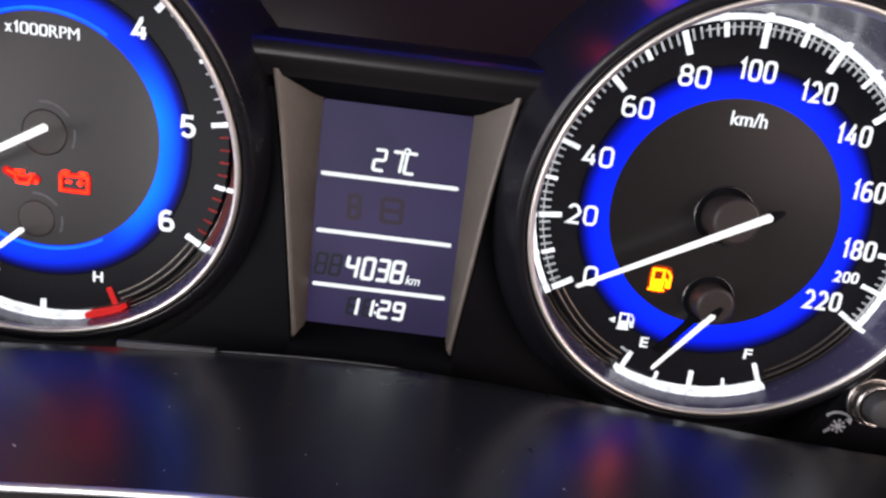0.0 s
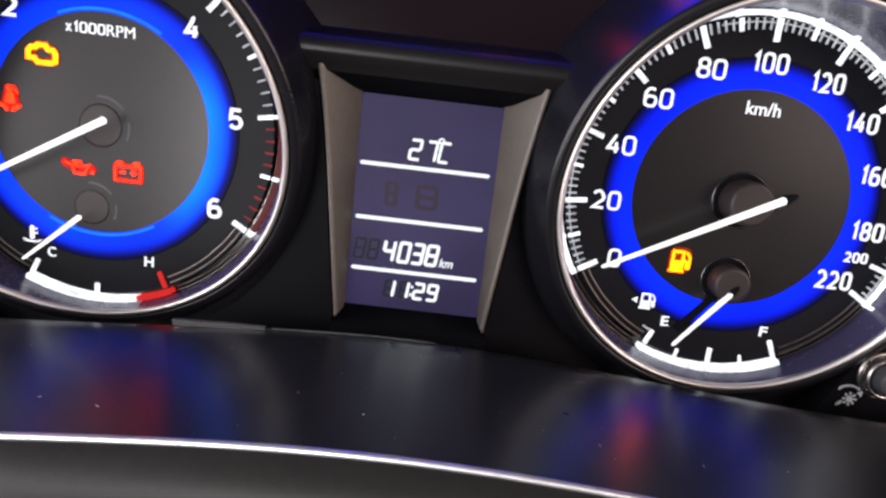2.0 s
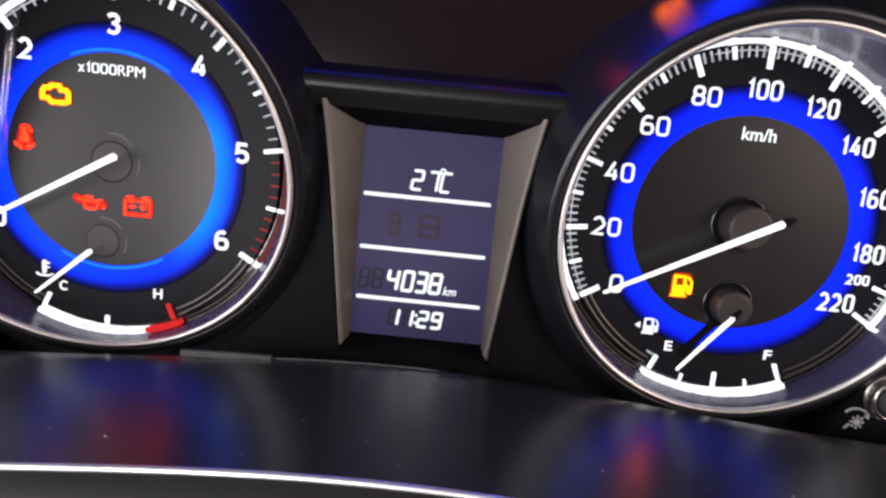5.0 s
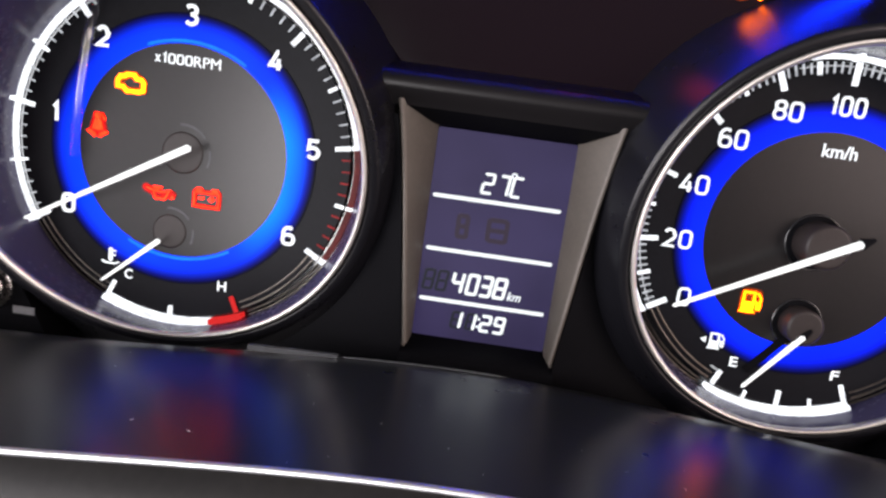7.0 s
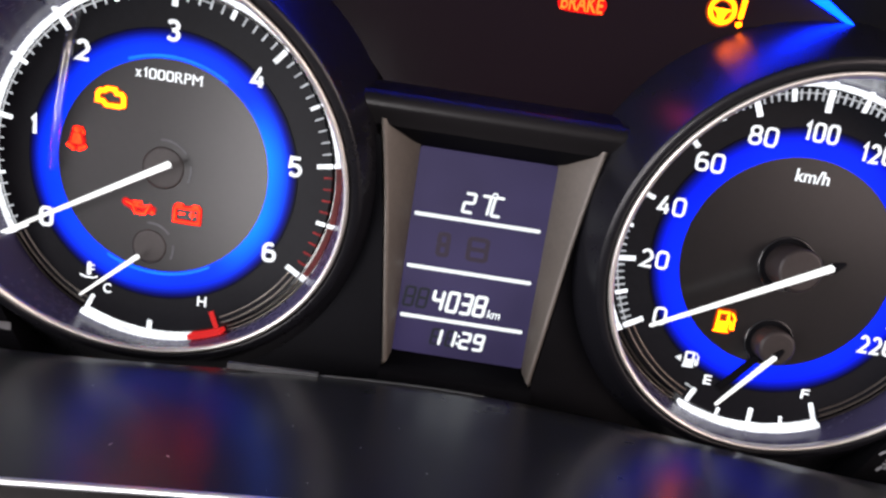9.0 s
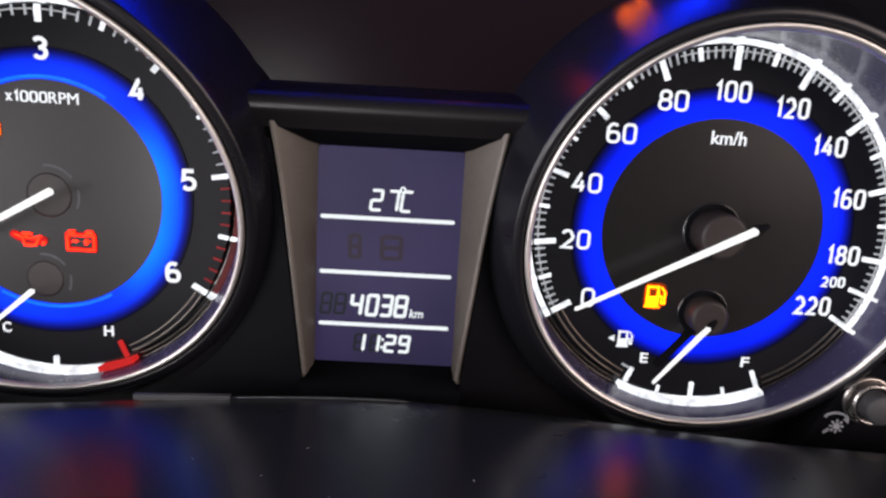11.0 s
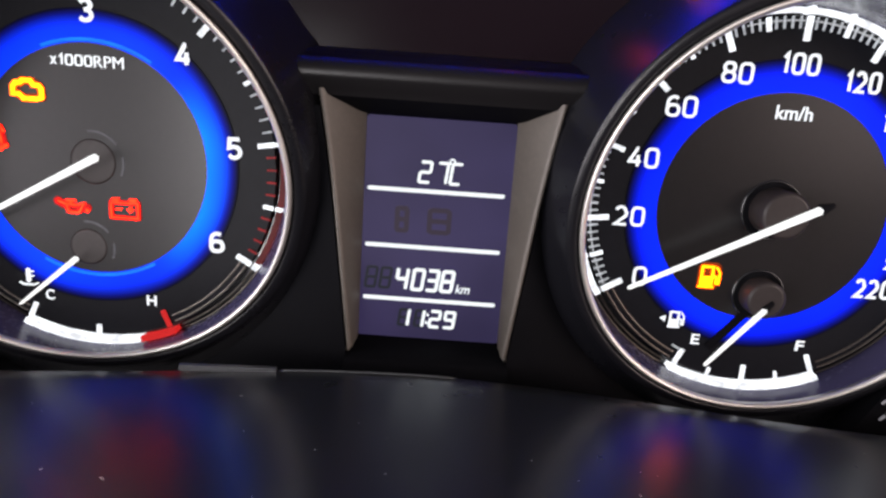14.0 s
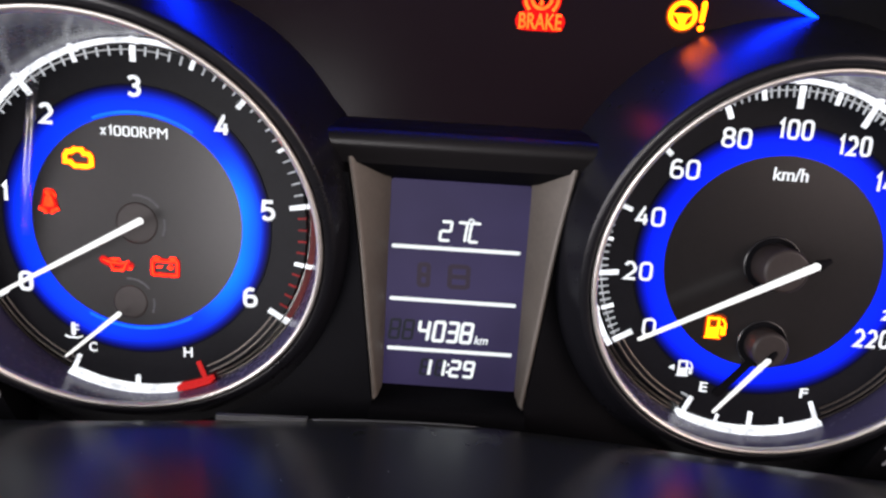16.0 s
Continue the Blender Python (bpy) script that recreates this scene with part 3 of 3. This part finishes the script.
    base = slab([(cx - 2.2 * s, cz - 2.7 * s), (cx + 1.4 * s, cz - 2.7 * s), (cx + 1.4 * s, cz - 2.2 * s), (cx - 2.2 * s, cz - 2.2 * s)], y0 - 0.03, y1)
    return join(body, frame_, hose, base)


def symbol(name, bm, material, label, x, z, glow=None):
    t = thing(name, x, 0.2, z, label, "warning lamp" if "lamp" in name else "symbol")
    pic = part("pictogram", bm, material, t)
    # lens glare round a lit lamp, imitated by a glowing patch behind it
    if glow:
        part("painted_halo", glow, M_GLOW_Y if material is M_LAMP_Y else M_GLOW_B if material is M_LAMP_B else M_GLOW_R, pic, "glare round the lamp, painted as a glowing halo")
    return t


part("pump_symbol", pump(67.4, -19.1, 4.6, 0.05, 0.4), M_WHITE, fuel)
part("filler_arrow", slab([(63.0, -19.1), (64.6, -18.2), (64.6, -20.0)], 0.05, 0.4), M_WHITE, fuel)
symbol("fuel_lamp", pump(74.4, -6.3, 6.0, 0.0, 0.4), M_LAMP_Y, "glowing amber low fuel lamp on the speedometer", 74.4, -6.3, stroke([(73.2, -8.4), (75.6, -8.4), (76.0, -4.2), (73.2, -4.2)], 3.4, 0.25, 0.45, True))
part("thermometer_symbol", join(stroke([(-110.6, -18.3), (-110.6, -21.2)], 1.2, 0.05, 0.4), stroke([(-110.3, -18.6), (-109.2, -18.6)], 0.45, 0.04, 0.4), stroke([(-110.3, -19.9), (-109.2, -19.9)], 0.45, 0.03, 0.4),
                                 stroke([(-113.0, -21.9), (-112.0, -22.4), (-109.2, -22.4), (-108.2, -21.9)], 0.5, 0.02, 0.4)), M_WHITE, temp)
x, z = -107.4, 30.3
symbol("engine_lamp", ribbon([(x - 2.4, z + 1.6), (x - 1.2, z + 1.6), (x - 0.6, z + 2.3), (x + 1.6, z + 2.3), (x + 2.2, z + 1.2), (x + 3.6, z + 1.2), (x + 4.2, z + 0.4), (x + 4.2, z - 1.8), (x + 3.0, z - 2.3),
                              (x - 0.6, z - 2.3), (x - 1.6, z - 1.2), (x - 3.2, z - 1.2), (x - 3.2, z + 0.6)], 1.25, 0.0, 0.4, True), M_LAMP_Y, "glowing amber engine outline lamp on the tachometer", x, z, stroke([(x - 2.6, z + 0.6), (x - 0.6, z + 2.2), (x + 2.0, z + 2.0), (x + 4.1, z + 0.4), (x + 4.1, z - 1.8), (x - 0.4, z - 2.2), (x - 2.9, z - 0.8)], 2.2, 0.25, 0.45, True))
x, z = -115.9, 17.5
symbol("seat_belt_lamp", join(disc(x, z + 2.6, 0.95, 0.0, 0.4, 20), slab([(x - 0.9, z + 1.5), (x + 0.9, z + 1.5), (x + 1.6, z - 1.5), (x - 1.6, z - 1.5)], -0.01, 0.4),
                              stroke([(x - 2.4, z - 2.0), (x - 0.9, z - 2.6), (x - 0.9, z - 3.0)], 0.9, -0.02, 0.4), stroke([(x + 2.4, z - 2.0), (x + 0.9, z - 2.6), (x + 0.9, z - 3.0)], 0.9, -0.02, 0.4),
                              stroke([(x + 1.1, z + 3.2), (x + 1.9, z + 1.7)], 0.5, -0.03, 0.4)), M_LAMP_R, "glowing red seat belt reminder lamp on the tachometer", x, z, slab([(x - 1.3, z + 3.5), (x + 1.6, z + 3.5), (x + 2.9, z - 2.4), (x, z - 3.4), (x - 2.9, z - 2.4)], 0.25, 0.45))
x, z = -96.8, 0.5
oil = symbol("oil_lamp", ribbon([(x - 4.2, z + 1.3), (x - 2.0, z + 0.5), (x - 1.4, z - 1.6), (x + 1.4, z - 1.6), (x + 2.8, z + 0.9), (x + 0.8, z + 0.3), (x - 2.0, z + 0.6)], 0.5, 0.0, 0.4),
             M_LAMP_R, "glowing red oil can lamp on the tachometer", x, z, stroke([(x - 4.2, z + 1.2), (x - 1.4, z - 0.2), (x + 1.2, z - 0.6), (x + 3.6, z - 0.2)], 2.3, 0.25, 0.45))
part("can_lid", join(stroke([(x - 0.8, z + 0.6), (x - 0.8, z + 1.4)], 0.6, -0.05, 0.4), stroke([(x - 1.8, z + 1.5), (x + 0.3, z + 1.5)], 0.6, -0.06, 0.4)), M_LAMP_R, oil)
part("oil_drop", disc(x + 3.6, z - 0.9, 0.5, -0.02, 0.4, 14), M_LAMP_R, oil)
x, z = -83.1, 0.6
symbol("battery_lamp", join(ribbon([(x - 3.6, z + 1.7), (x + 3.6, z + 1.7), (x + 3.6, z - 2.3), (x - 3.6, z - 2.3)], 0.46, 0.0, 0.4, True), stroke([(x - 2.9, z + 2.5), (x - 1.8, z + 2.5)], 0.9, -0.05, 0.4),
                            stroke([(x + 1.8, z + 2.5), (x + 2.9, z + 2.5)], 0.9, -0.06, 0.4), stroke([(x - 2.2, z), (x - 1.0, z)], 0.4, -0.07, 0.4), stroke([(x + 1.0, z), (x + 2.2, z)], 0.4, -0.08, 0.4),
                            stroke([(x + 1.6, z - 0.6), (x + 1.6, z + 0.6)], 0.4, -0.09, 0.4)), M_LAMP_R, "glowing red battery lamp on the tachometer", x, z, stroke([(x - 3.6, z + 1.8), (x + 3.6, z + 1.8), (x + 3.6, z - 2.3), (x - 3.6, z - 2.3)], 1.4, 0.25, 0.45, True))
x, z = 17.8, 79.4
brake = symbol("brake_lamp", join(text("BRAKE", x, 73.6, 4.0, 11.2, 0.0, 0.8, 0.015), lathe(x, z, [(2.2, 0.0, 0), (3.0, 0.0, 0), (3.0, 0.8, 0), (2.2, 0.8, 0)], 40, True),
                                  stroke([(x, z + 1.2), (x, z - 0.3)], 0.8, -0.02, 0.8), disc(x, z - 1.3, 0.5, -0.02, 0.8, 14), sector(x, z, 3.9, 4.7, -45, 45, 0.0, 0.8, 12), sector(x, z, 3.9, 4.7, 135, 225, 0.0, 0.8, 12)),
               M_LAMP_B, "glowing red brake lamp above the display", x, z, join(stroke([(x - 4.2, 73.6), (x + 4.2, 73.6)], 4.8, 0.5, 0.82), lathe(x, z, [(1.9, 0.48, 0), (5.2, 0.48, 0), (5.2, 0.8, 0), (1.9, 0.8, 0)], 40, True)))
x, z = 54.6, 77.2
symbol("steering_lamp", join(lathe(x, z, [(2.6, 0.0, 0), (3.7, 0.0, 0), (3.7, 0.8, 0), (2.6, 0.8, 0)], 48, True), slab([(x - 2.6, z + 0.4), (x + 2.6, z + 0.4), (x + 1.2, z - 0.8), (x + 0.5, z - 2.7), (x - 0.5, z - 2.7), (x - 1.2, z - 0.8)], -0.03, 0.8),
                             stroke([(x + 5.4, z + 3.2), (x + 5.1, z - 1.0)], 1.2, 0.0, 0.8), disc(x + 5.0, z - 3.0, 0.75, 0.0, 0.8, 16)), M_LAMP_Y, "glowing amber steering wheel warning lamp", x, z, lathe(x, z, [(2.1, 0.5, 0), (4.3, 0.5, 0), (4.3, 0.82, 0), (2.1, 0.82, 0)], 48, True))

# ---- information display ----
lcd = thing("information_display", 0, 0, 0, "dim purple segment display with white lit digits", "display")
part("screen", slab([(-18.9, 30.1), (-19.4, 29.5), (-19.6, -29.8), (-19.0, -30.3), (19.0, -30.3), (19.4, -29.8), (19.6, 29.5), (19.1, 30.1)], 1.0, 2.4), M_LCD, lcd, "dark purple back-lit screen")
for z in (11.15, -4.2, -19.15):
    part("bar", stroke([(-18.0, z), (17.3, z)], 1.1, 0.8, 1.1), M_SEG, lcd, "white lit divider line")
SEG = {"0": "abcdef", "1": "bc", "2": "abged", "3": "abgcd", "4": "fgbc", "7": "abc", "8": "abcdefg", "9": "abcdfg", "C": "adef", "T": "aef"}


def digit(ch, cx, cz, h, w, y0, y1, m, st=0.82, lean=0.12, name="segment"):
    """A leaning seven-segment figure; each segment is a part of the display."""
    def q(u, v):
        return cx + u * w / 2 + v * h / 2 * lean, cz + v * h / 2
    ends = {"a": ((-0.78, 1), (0.78, 1)), "g": ((-0.72, 0), (0.72, 0)), "d": ((-0.78, -1), (0.78, -1)), "f": ((-1, 0.88), (-1, 0.12)), "b": ((1, 0.88), (1, 0.12)),
            "e": ((-1, -0.12), (-1, -0.88)), "c": ((1, -0.12), (1, -0.88))}
    for k, sgm in enumerate(SEG[ch]):
        part(name, stroke([q(*ends[sgm][0]), q(*ends[sgm][1])], st, y0 - 0.003 * k, y1), m, lcd)


for ch, x, w in (("2", -3.5, 2.7), ("7", 1.0, 2.4), ("C", 4.6, 2.5)):
    digit(ch, x, 16.2, 5.3, w, 0.8, 1.1, M_SEG, 0.85)
part("degree_ring", lathe(3.5, 19.3, [(0.4, 0.76, 0), (0.9, 0.76, 0), (0.9, 1.1, 0), (0.4, 1.1, 0)], 20, True), M_SEG, lcd)
for x in (-16.5, -12.6):
    digit("8", x, -13.35, 5.6, 2.6, 0.9, 1.1, M_GHOST, 0.8, name="unlit_segment")
for ch, x, w in (("4", -8.1, 2.7), ("0", -3.7, 2.7), ("3", 0.3, 2.6), ("8", 4.3, 2.8)):
    digit(ch, x, -13.35, 5.6, w, 0.8, 1.1, M_SEG, 1.0)
part("unit", text("km", 8.6, -15.2, 2.5, 4.0, 0.8, 1.1, 0.015, 0.2), M_SEG, lcd)
digit("8", -7.0, -24.4, 4.5, 2.5, 0.9, 1.1, M_GHOST, 0.8, name="unlit_segment")
digit("8", -2.6, -24.4, 4.5, 2.5, 0.9, 1.1, M_GHOST, 0.8, name="unlit_segment")
for ch, x in (("1", -7.0), ("1", -2.9), ("2", 1.6), ("9", 5.6)):
    digit(ch, x, -24.4, 4.5, 2.5, 0.8, 1.1, M_SEG, 0.9)
for z in (-23.3, -25.6):
    part("colon_dot", disc(-0.55 + (z + 24.4) * 0.12, z, 0.42, 0.8, 1.1, 12), M_SEG, lcd)
for x, w in ((-9.0, 2.6), (1.0, 5.2)):
    digit("8", x, 3.2, 6.0, w, 0.92, 1.1, M_GHOST2, 1.3, 0.0, name="unlit_segment")

# ---- cluster housing ----
house = thing("cluster_housing", 0, 4, -40, "black instrument cluster housing round the gauges", "instrument cluster")
part("back_plate", slab([(-175, -60), (175, -60), (175, 120), (-175, 120)], 5.0, 7.5), M_MASK, house)
part("lamp_panel", slab([(-30, 44), (30, 44), (44, 62), (62, 74), (88, 78.5), (60, 93), (-60, 93), (-90, 78.5), (-64, 74), (-46, 62)], 0.8, 2.3), M_LAMPS, house, "smoked black warning lamp panel")
# brow under the lamp panel, and the sides of the display's recess
xs = [-34 + 68 * i / 24 for i in range(25)]
bx = [-35.5 + 71 * i / 24 for i in range(25)]
brow = [(0.7, 46.2, 1.0), (-4.0, 45.0, 1.0)] + [(-7.2 + 3.8 * math.cos(radians(a)), 40.0 + 3.8 * math.sin(radians(a)), 1.0) for a in range(80, 201, 12)] + [(-9.2, 36.4, 0.97), (-8.4, 34.6, 0.94)]
part("display_brow", sheet([[(x * f, y, z) for x in bx] for y, z, f in brow]), M_BROW, house, "satin black brow over the display", True)
part("brow_underside", sheet([[(x * f, y, z) for x in bx] for y, z, f in ((-8.3, 34.7, 0.94), (-1.0, 31.0, 0.64), (1.2, 30.4, 0.6))]), M_MASK, house, "", True)


def edge_x(z, s):
    """Where the display's side panel meets the collar or the mask, by height."""
    return 21.2 + 0.118 * (z + 31) + 0.0012 * max(z - 5, 0) ** 2


for s in (-1, 1):
    zs = [-30.2 + 66.4 * i / 24 for i in range(25)]
    lip = [(s * (edge_x(z, s) + 0.1), 4.0, z) for z in zs]
    roll = [[(s * (edge_x(z, s) - dx), y, z) for z in zs] for dx, y in ((0.0, -8.2), (0.1, -9.0), (0.45, -9.6), (1.0, -9.5), (1.6, -9.0))]
    inner = [(s * 19.4, 1.2, max(min(z, 30.4), -30.4)) for z in zs]
    part("side_panel", sheet([lip] + roll + [inner]), M_SIDE, house, "satin brown-grey side panel of the display's recess", True)
    c, cz = (SX, SZ) if s > 0 else (-TX, TZ)
    zs = [-46 + 78 * i / 36 for i in range(37)]
    inn = [(s * (edge_x(max(z, -31), s) + 0.15), -9.6, z) for z in zs]
    rim = [c - math.sqrt(61.0 ** 2 - (z - cz) ** 2) for z in zs]
    out = [(s * max(r, edge_x(max(z, -31), s) + 0.3), -6.6 - 0.11 * (z - cz), z) for r, z in zip(rim, zs)]
    md = [((0.45 * p[0] + 0.55 * q[0]), 0.6 * p[1] + 0.4 * q[1] - 0.3, p[2]) for p, q in zip(inn, out)]
    part("mask_web", sheet([inn, md, out]), M_MASK, house, "", True)
part("display_sill", sheet([[(x * 0.57, 1.2, -30.3) for x in xs], [(x * 0.6, -5.0, -31.6) for x in xs], [(x * 0.63, -9.8, -32.4) for x in xs], [(x * 0.64, -10.8, -33.4) for x in xs], [(x * 0.66, -11.2, -40.0) for x in xs]]), M_MASK, house, "", True)
for s in (-1, 1):
    part("corner_foot", tube([(s * 20.0, -1.0, -30.4), (s * 20.6, -5.0, -30.5), (s * 21.0, -8.8, -30.9)], 0.7, 8), M_SIDE, house, "", True)
# blue light guide along the lamp panel's upper edge
guide = thing("blue_light_guide", 0, 0, 92, "thin glowing blue light guide edging the lamp panel", "light guide")
pts = [(-92, 0, 77.8), (-75, 0, 86), (-60, 0, 93), (-30, 0, 97), (0, 0, 98), (30, 0, 97), (60, 0, 92), (75, 0, 85.5), (89, 0, 78.2)]
part("guide", tube(pts, 1.5, 10, 0.3), M_GUIDE, guide)

# ---- lower panel, trim, knobs ----
N = 60
px = [-210 + 420 * i / N for i in range(N + 1)]


def front(x):
    return -80.9 - 0.000106 * x * x


def top_z(x):
    return -31.1 - 8.9 * (1 - math.exp(-(x / 90) ** 2))


low = thing("lower_panel", 0, -40, -39, "glossy black panel below the cluster with dust specks", "dashboard panel")
rows = [[(x, -21.9 + (front(x) + 21.9) * k / 12, top_z(x)) for x in px] for k in range(13)]
part("top", sheet([[(x, -4, top_z(x) - 14) for x in px], [(x, -19.8, top_z(x) - 1.6) for x in px], [(x, -21.4, top_z(x) - 0.3) for x in px]] + rows), M_LOWER, low, "", True)
part("front_face", sheet([[(x, front(x) - 0.6, top_z(x) - 0.2) for x in px], [(x, front(x) - 4, top_z(x) - 2.5) for x in px], [(x, front(x) - 6, top_z(x) - 7) for x in px], [(x, front(x) - 4, -75) for x in px]]), M_FRONT, low, "", True)
# the back edge's highlight, put in as a thin grey rod
part("back_edge_highlight", tube([(-36 + 3.4 * i, -22.0, top_z(-36 + 3.4 * i) + 0.15) for i in range(14)], 0.22, 8, 0.3), M_STRIP, low, "thin pale highlight painted along the back edge", True)
trim = thing("silver_trim_strip", 0, -81, -31, "thin bright silver trim along the panel's front edge", "trim")
part("strip", tube([(x, front(x), top_z(x) + 0.2) for x in px], 0.75, 12), M_TRIM, trim, "", True)
label_strip = thing("label_strip", -48, -21.8, -34, "narrow grey sticker strip on the ledge under the tachometer", "label")
part("strip", slab([(-60.4, -33.9), (-36.4, -33.1), (-36.4, -31.6), (-60.4, -32.4)], -22.6, -21.4), M_STRIP, label_strip)

knob = thing("trip_knob", 134, -6, -31, "black trip knob with chrome collar beside the speedometer", "knob")
part("base_ring", lathe(134.5, -31, [(6.9, -6.7, 0), (6.8, -7.4, 0), (6.5, -7.6, 0), (6.2, -7.5, 0), (6.0, -6.9, 0), (5.9, -6.5, 0)], 56), M_KNOB, knob, "dark chrome base ring", True)
part("collar", lathe(134.5, -31, [(6.0, -6.9, 0), (6.0, -9.6, 0), (5.8, -10.2, 0), (5.4, -10.4, 0), (5.0, -10.2, 0), (4.7, -9.6, 0), (4.5, -8.0, 0)], 56), M_KNOB, knob, "chrome collar", True)
part("button", lathe(134.5, -31, [(0.05, -14.2, 0), (3.6, -14.1, 0), (4.1, -13.7, 0), (4.3, -13.0, 0), (4.4, -7.0, 0)], 40), M_DASH, knob, "", True)

sym = thing("dimmer_symbol", 125, 2, -37, "grey printed dimmer symbol beside the trip knob", "symbol")
x, z = 126.6, -37.6
part("arrow_bow", join(ribbon(bend(x, z + 1.0, 3.0, 1.6, 175, 15, 12), 0.6, -7.3, -7.0), slab([(x + 2.2, z + 0.6), (x + 3.9, z + 1.8), (x + 3.6, z - 0.4)], -7.32, -7.0)), M_GREY, sym)
part("sun_disc", disc(x + 0.6, z - 1.4, 0.9, -7.3, -7.0, 20), M_GREY, sym)
for k in range(8):
    part("sun_ray", tick(x + 0.6, z - 1.4, 1.2, 2.0, 45 * k, 0.5, -7.3, -7.0), M_GREY, sym)
part("pointer_drop", stroke([(x - 2.6, z - 3.4), (x - 1.6, z - 2.4)], 0.7, -7.3, -7.0), M_GREY, sym)
for s, cx in ((1, 134.5), (-1, -142.0)):
    pl = thing("knob_plate", cx, -6, -36, "black plate that carries a cluster knob", "panel")
    part("plate", slab([(cx - s * 3, -20), (cx + s * 14, -20), (cx + s * 14, -50), (cx - s * 18, -50), (cx - s * 17.5, -46)], -6.9, 2.2), M_MASK, pl)
lk = copy_thing(knob, Matrix.Translation(P(134 - 276.5, -6, -32)))
tagged(lk, "black reset knob with chrome collar beside the tachometer", "knob")
lab = thing("button_label", -132, -7, -38.3, "small grey worn label under the reset knob", "label")
part("print", slab([(-135.0, -39.4), (-128.6, -39.4), (-128.6, -37.2), (-135.0, -37.2)], -7.2, -6.95), M_WORN, lab)

# dust on the lower panel
rnd = random.Random(4)
bm = bmesh.new()
SPECKS = ((-19.5, -58, 0.28), (-5, -65, 0.22), (-35.5, -51.5, 0.18), (-56, -68.5, 0.28), (-69, -65.5, 0.18), (2, -73, 0.18), (-87, -39, 0.22), (23, -56, 0.15))
for k in range(28):
    x, y = rnd.uniform(-120, 140), rnd.uniform(-78, -26)
    r = rnd.choice((0.07, 0.09, 0.11, 0.15, 0.18))
    if k < len(SPECKS):
        x, y, r = SPECKS[k]
    a = rnd.uniform(0, 3.14)
    ln = r * rnd.choice((1.0, 1.0, 2.5, 4.0))
    dx, dy = math.cos(a) * ln, math.sin(a) * ln
    ex, ey = -math.sin(a) * r * 0.6, math.cos(a) * r * 0.6
    vs = [bm.verts.new(P(x + i * dx + j * ex, y + i * dy + j * ey, top_z(x) + 0.02 + 0.05 * h)) for h in (0, 1) for i, j in ((1, 0), (0, 1), (-1, 0), (0, -1))]
    bm.faces.new(vs[:4]), bm.faces.new(vs[4:])
    for q in range(4):
        bm.faces.new((vs[q], vs[(q + 1) % 4], vs[4 + (q + 1) % 4], vs[4 + q]))
tagged(obj("dust_specks", bm, M_DUST), "scattered pale dust specks lying on the black panel", "dust", kind="stuff")

# ---- cabin shell ----
def box(x0, x1, y0, y1, z0, z1):
    bm = bmesh.new()
    bmesh.ops.create_cube(bm, size=1)
    for v in bm.verts:
        v.co = Vector(((x0 + x1) / 2 + v.co.x * (x1 - x0), (y0 + y1) / 2 + v.co.y * (y1 - y0), (z0 + z1) / 2 + v.co.z * (z1 - z0)))
    return bm


tagged(obj("floor", box(-0.8, 0.8, -1.5, 0.5, 0.2, 0.25), M_CLOTH), "dark cabin floor", "floor", kind="structure")
tagged(obj("ceiling", box(-0.8, 0.8, -1.5, 0.5, 1.5, 1.53), M_CLOTH), "grey cabin roof lining", "ceiling", kind="structure")
# the low opening on the left is added for the rear sheen lamp
tagged(obj("wall_rear", join(box(-0.8, -0.6, -1.53, -1.5, 0.25, 1.15), box(-0.24, 0.8, -1.53, -1.5, 0.25, 1.15), box(-0.6, -0.24, -1.53, -1.5, 0.25, 0.5), box(-0.6, -0.24, -1.53, -1.5, 1.1, 1.15), box(-0.8, 0.8, -1.53, -1.5, 1.4, 1.5), box(-0.8, -0.6, -1.53, -1.5, 1.15, 1.4), box(0.6, 0.8, -1.53, -1.5, 1.15, 1.4)), M_CLOTH), "dark rear of the cabin with a window and an added lamp opening", "wall", kind="structure")
tagged(obj("wall_front", box(-0.8, 0.8, 0.1, 0.13, 0.25, 1.09), M_DASH), "dark dashboard behind the cluster", "wall", kind="structure")
for nm, x0, x1, sill in (("wall_left", -0.83, -0.8, 0.65), ("wall_right", 0.8, 0.83, 0.88)):
    w = join(box(x0, x1, -1.5, 0.13, 0.25, sill), box(x0, x1, -1.5, 0.13, 1.38, 1.5), box(x0, x1, -1.5, -1.48, sill, 1.38), box(x0, x1, -0.16, 0.13, sill, 1.38))
    tagged(obj(nm, w, M_CLOTH), "cabin side with a window opening", "wall", kind="structure")
hood = thing("cluster_hood", 0, 0, 110, "black hood over the instrument cluster", "dashboard hood")
hp = [(-185 + 370 * i / 24) for i in range(25)]
part("shell", sheet([[(x, 30, 122 - 0.0012 * x * x) for x in hp], [(x, -45, 120 - 0.0012 * x * x) for x in hp], [(x, -50, 124 - 0.0012 * x * x) for x in hp], [(x, -45, 128 - 0.0012 * x * x) for x in hp], [(x, 60, 130 - 0.0012 * x * x) for x in hp]]), M_DASH, hood, "", True)
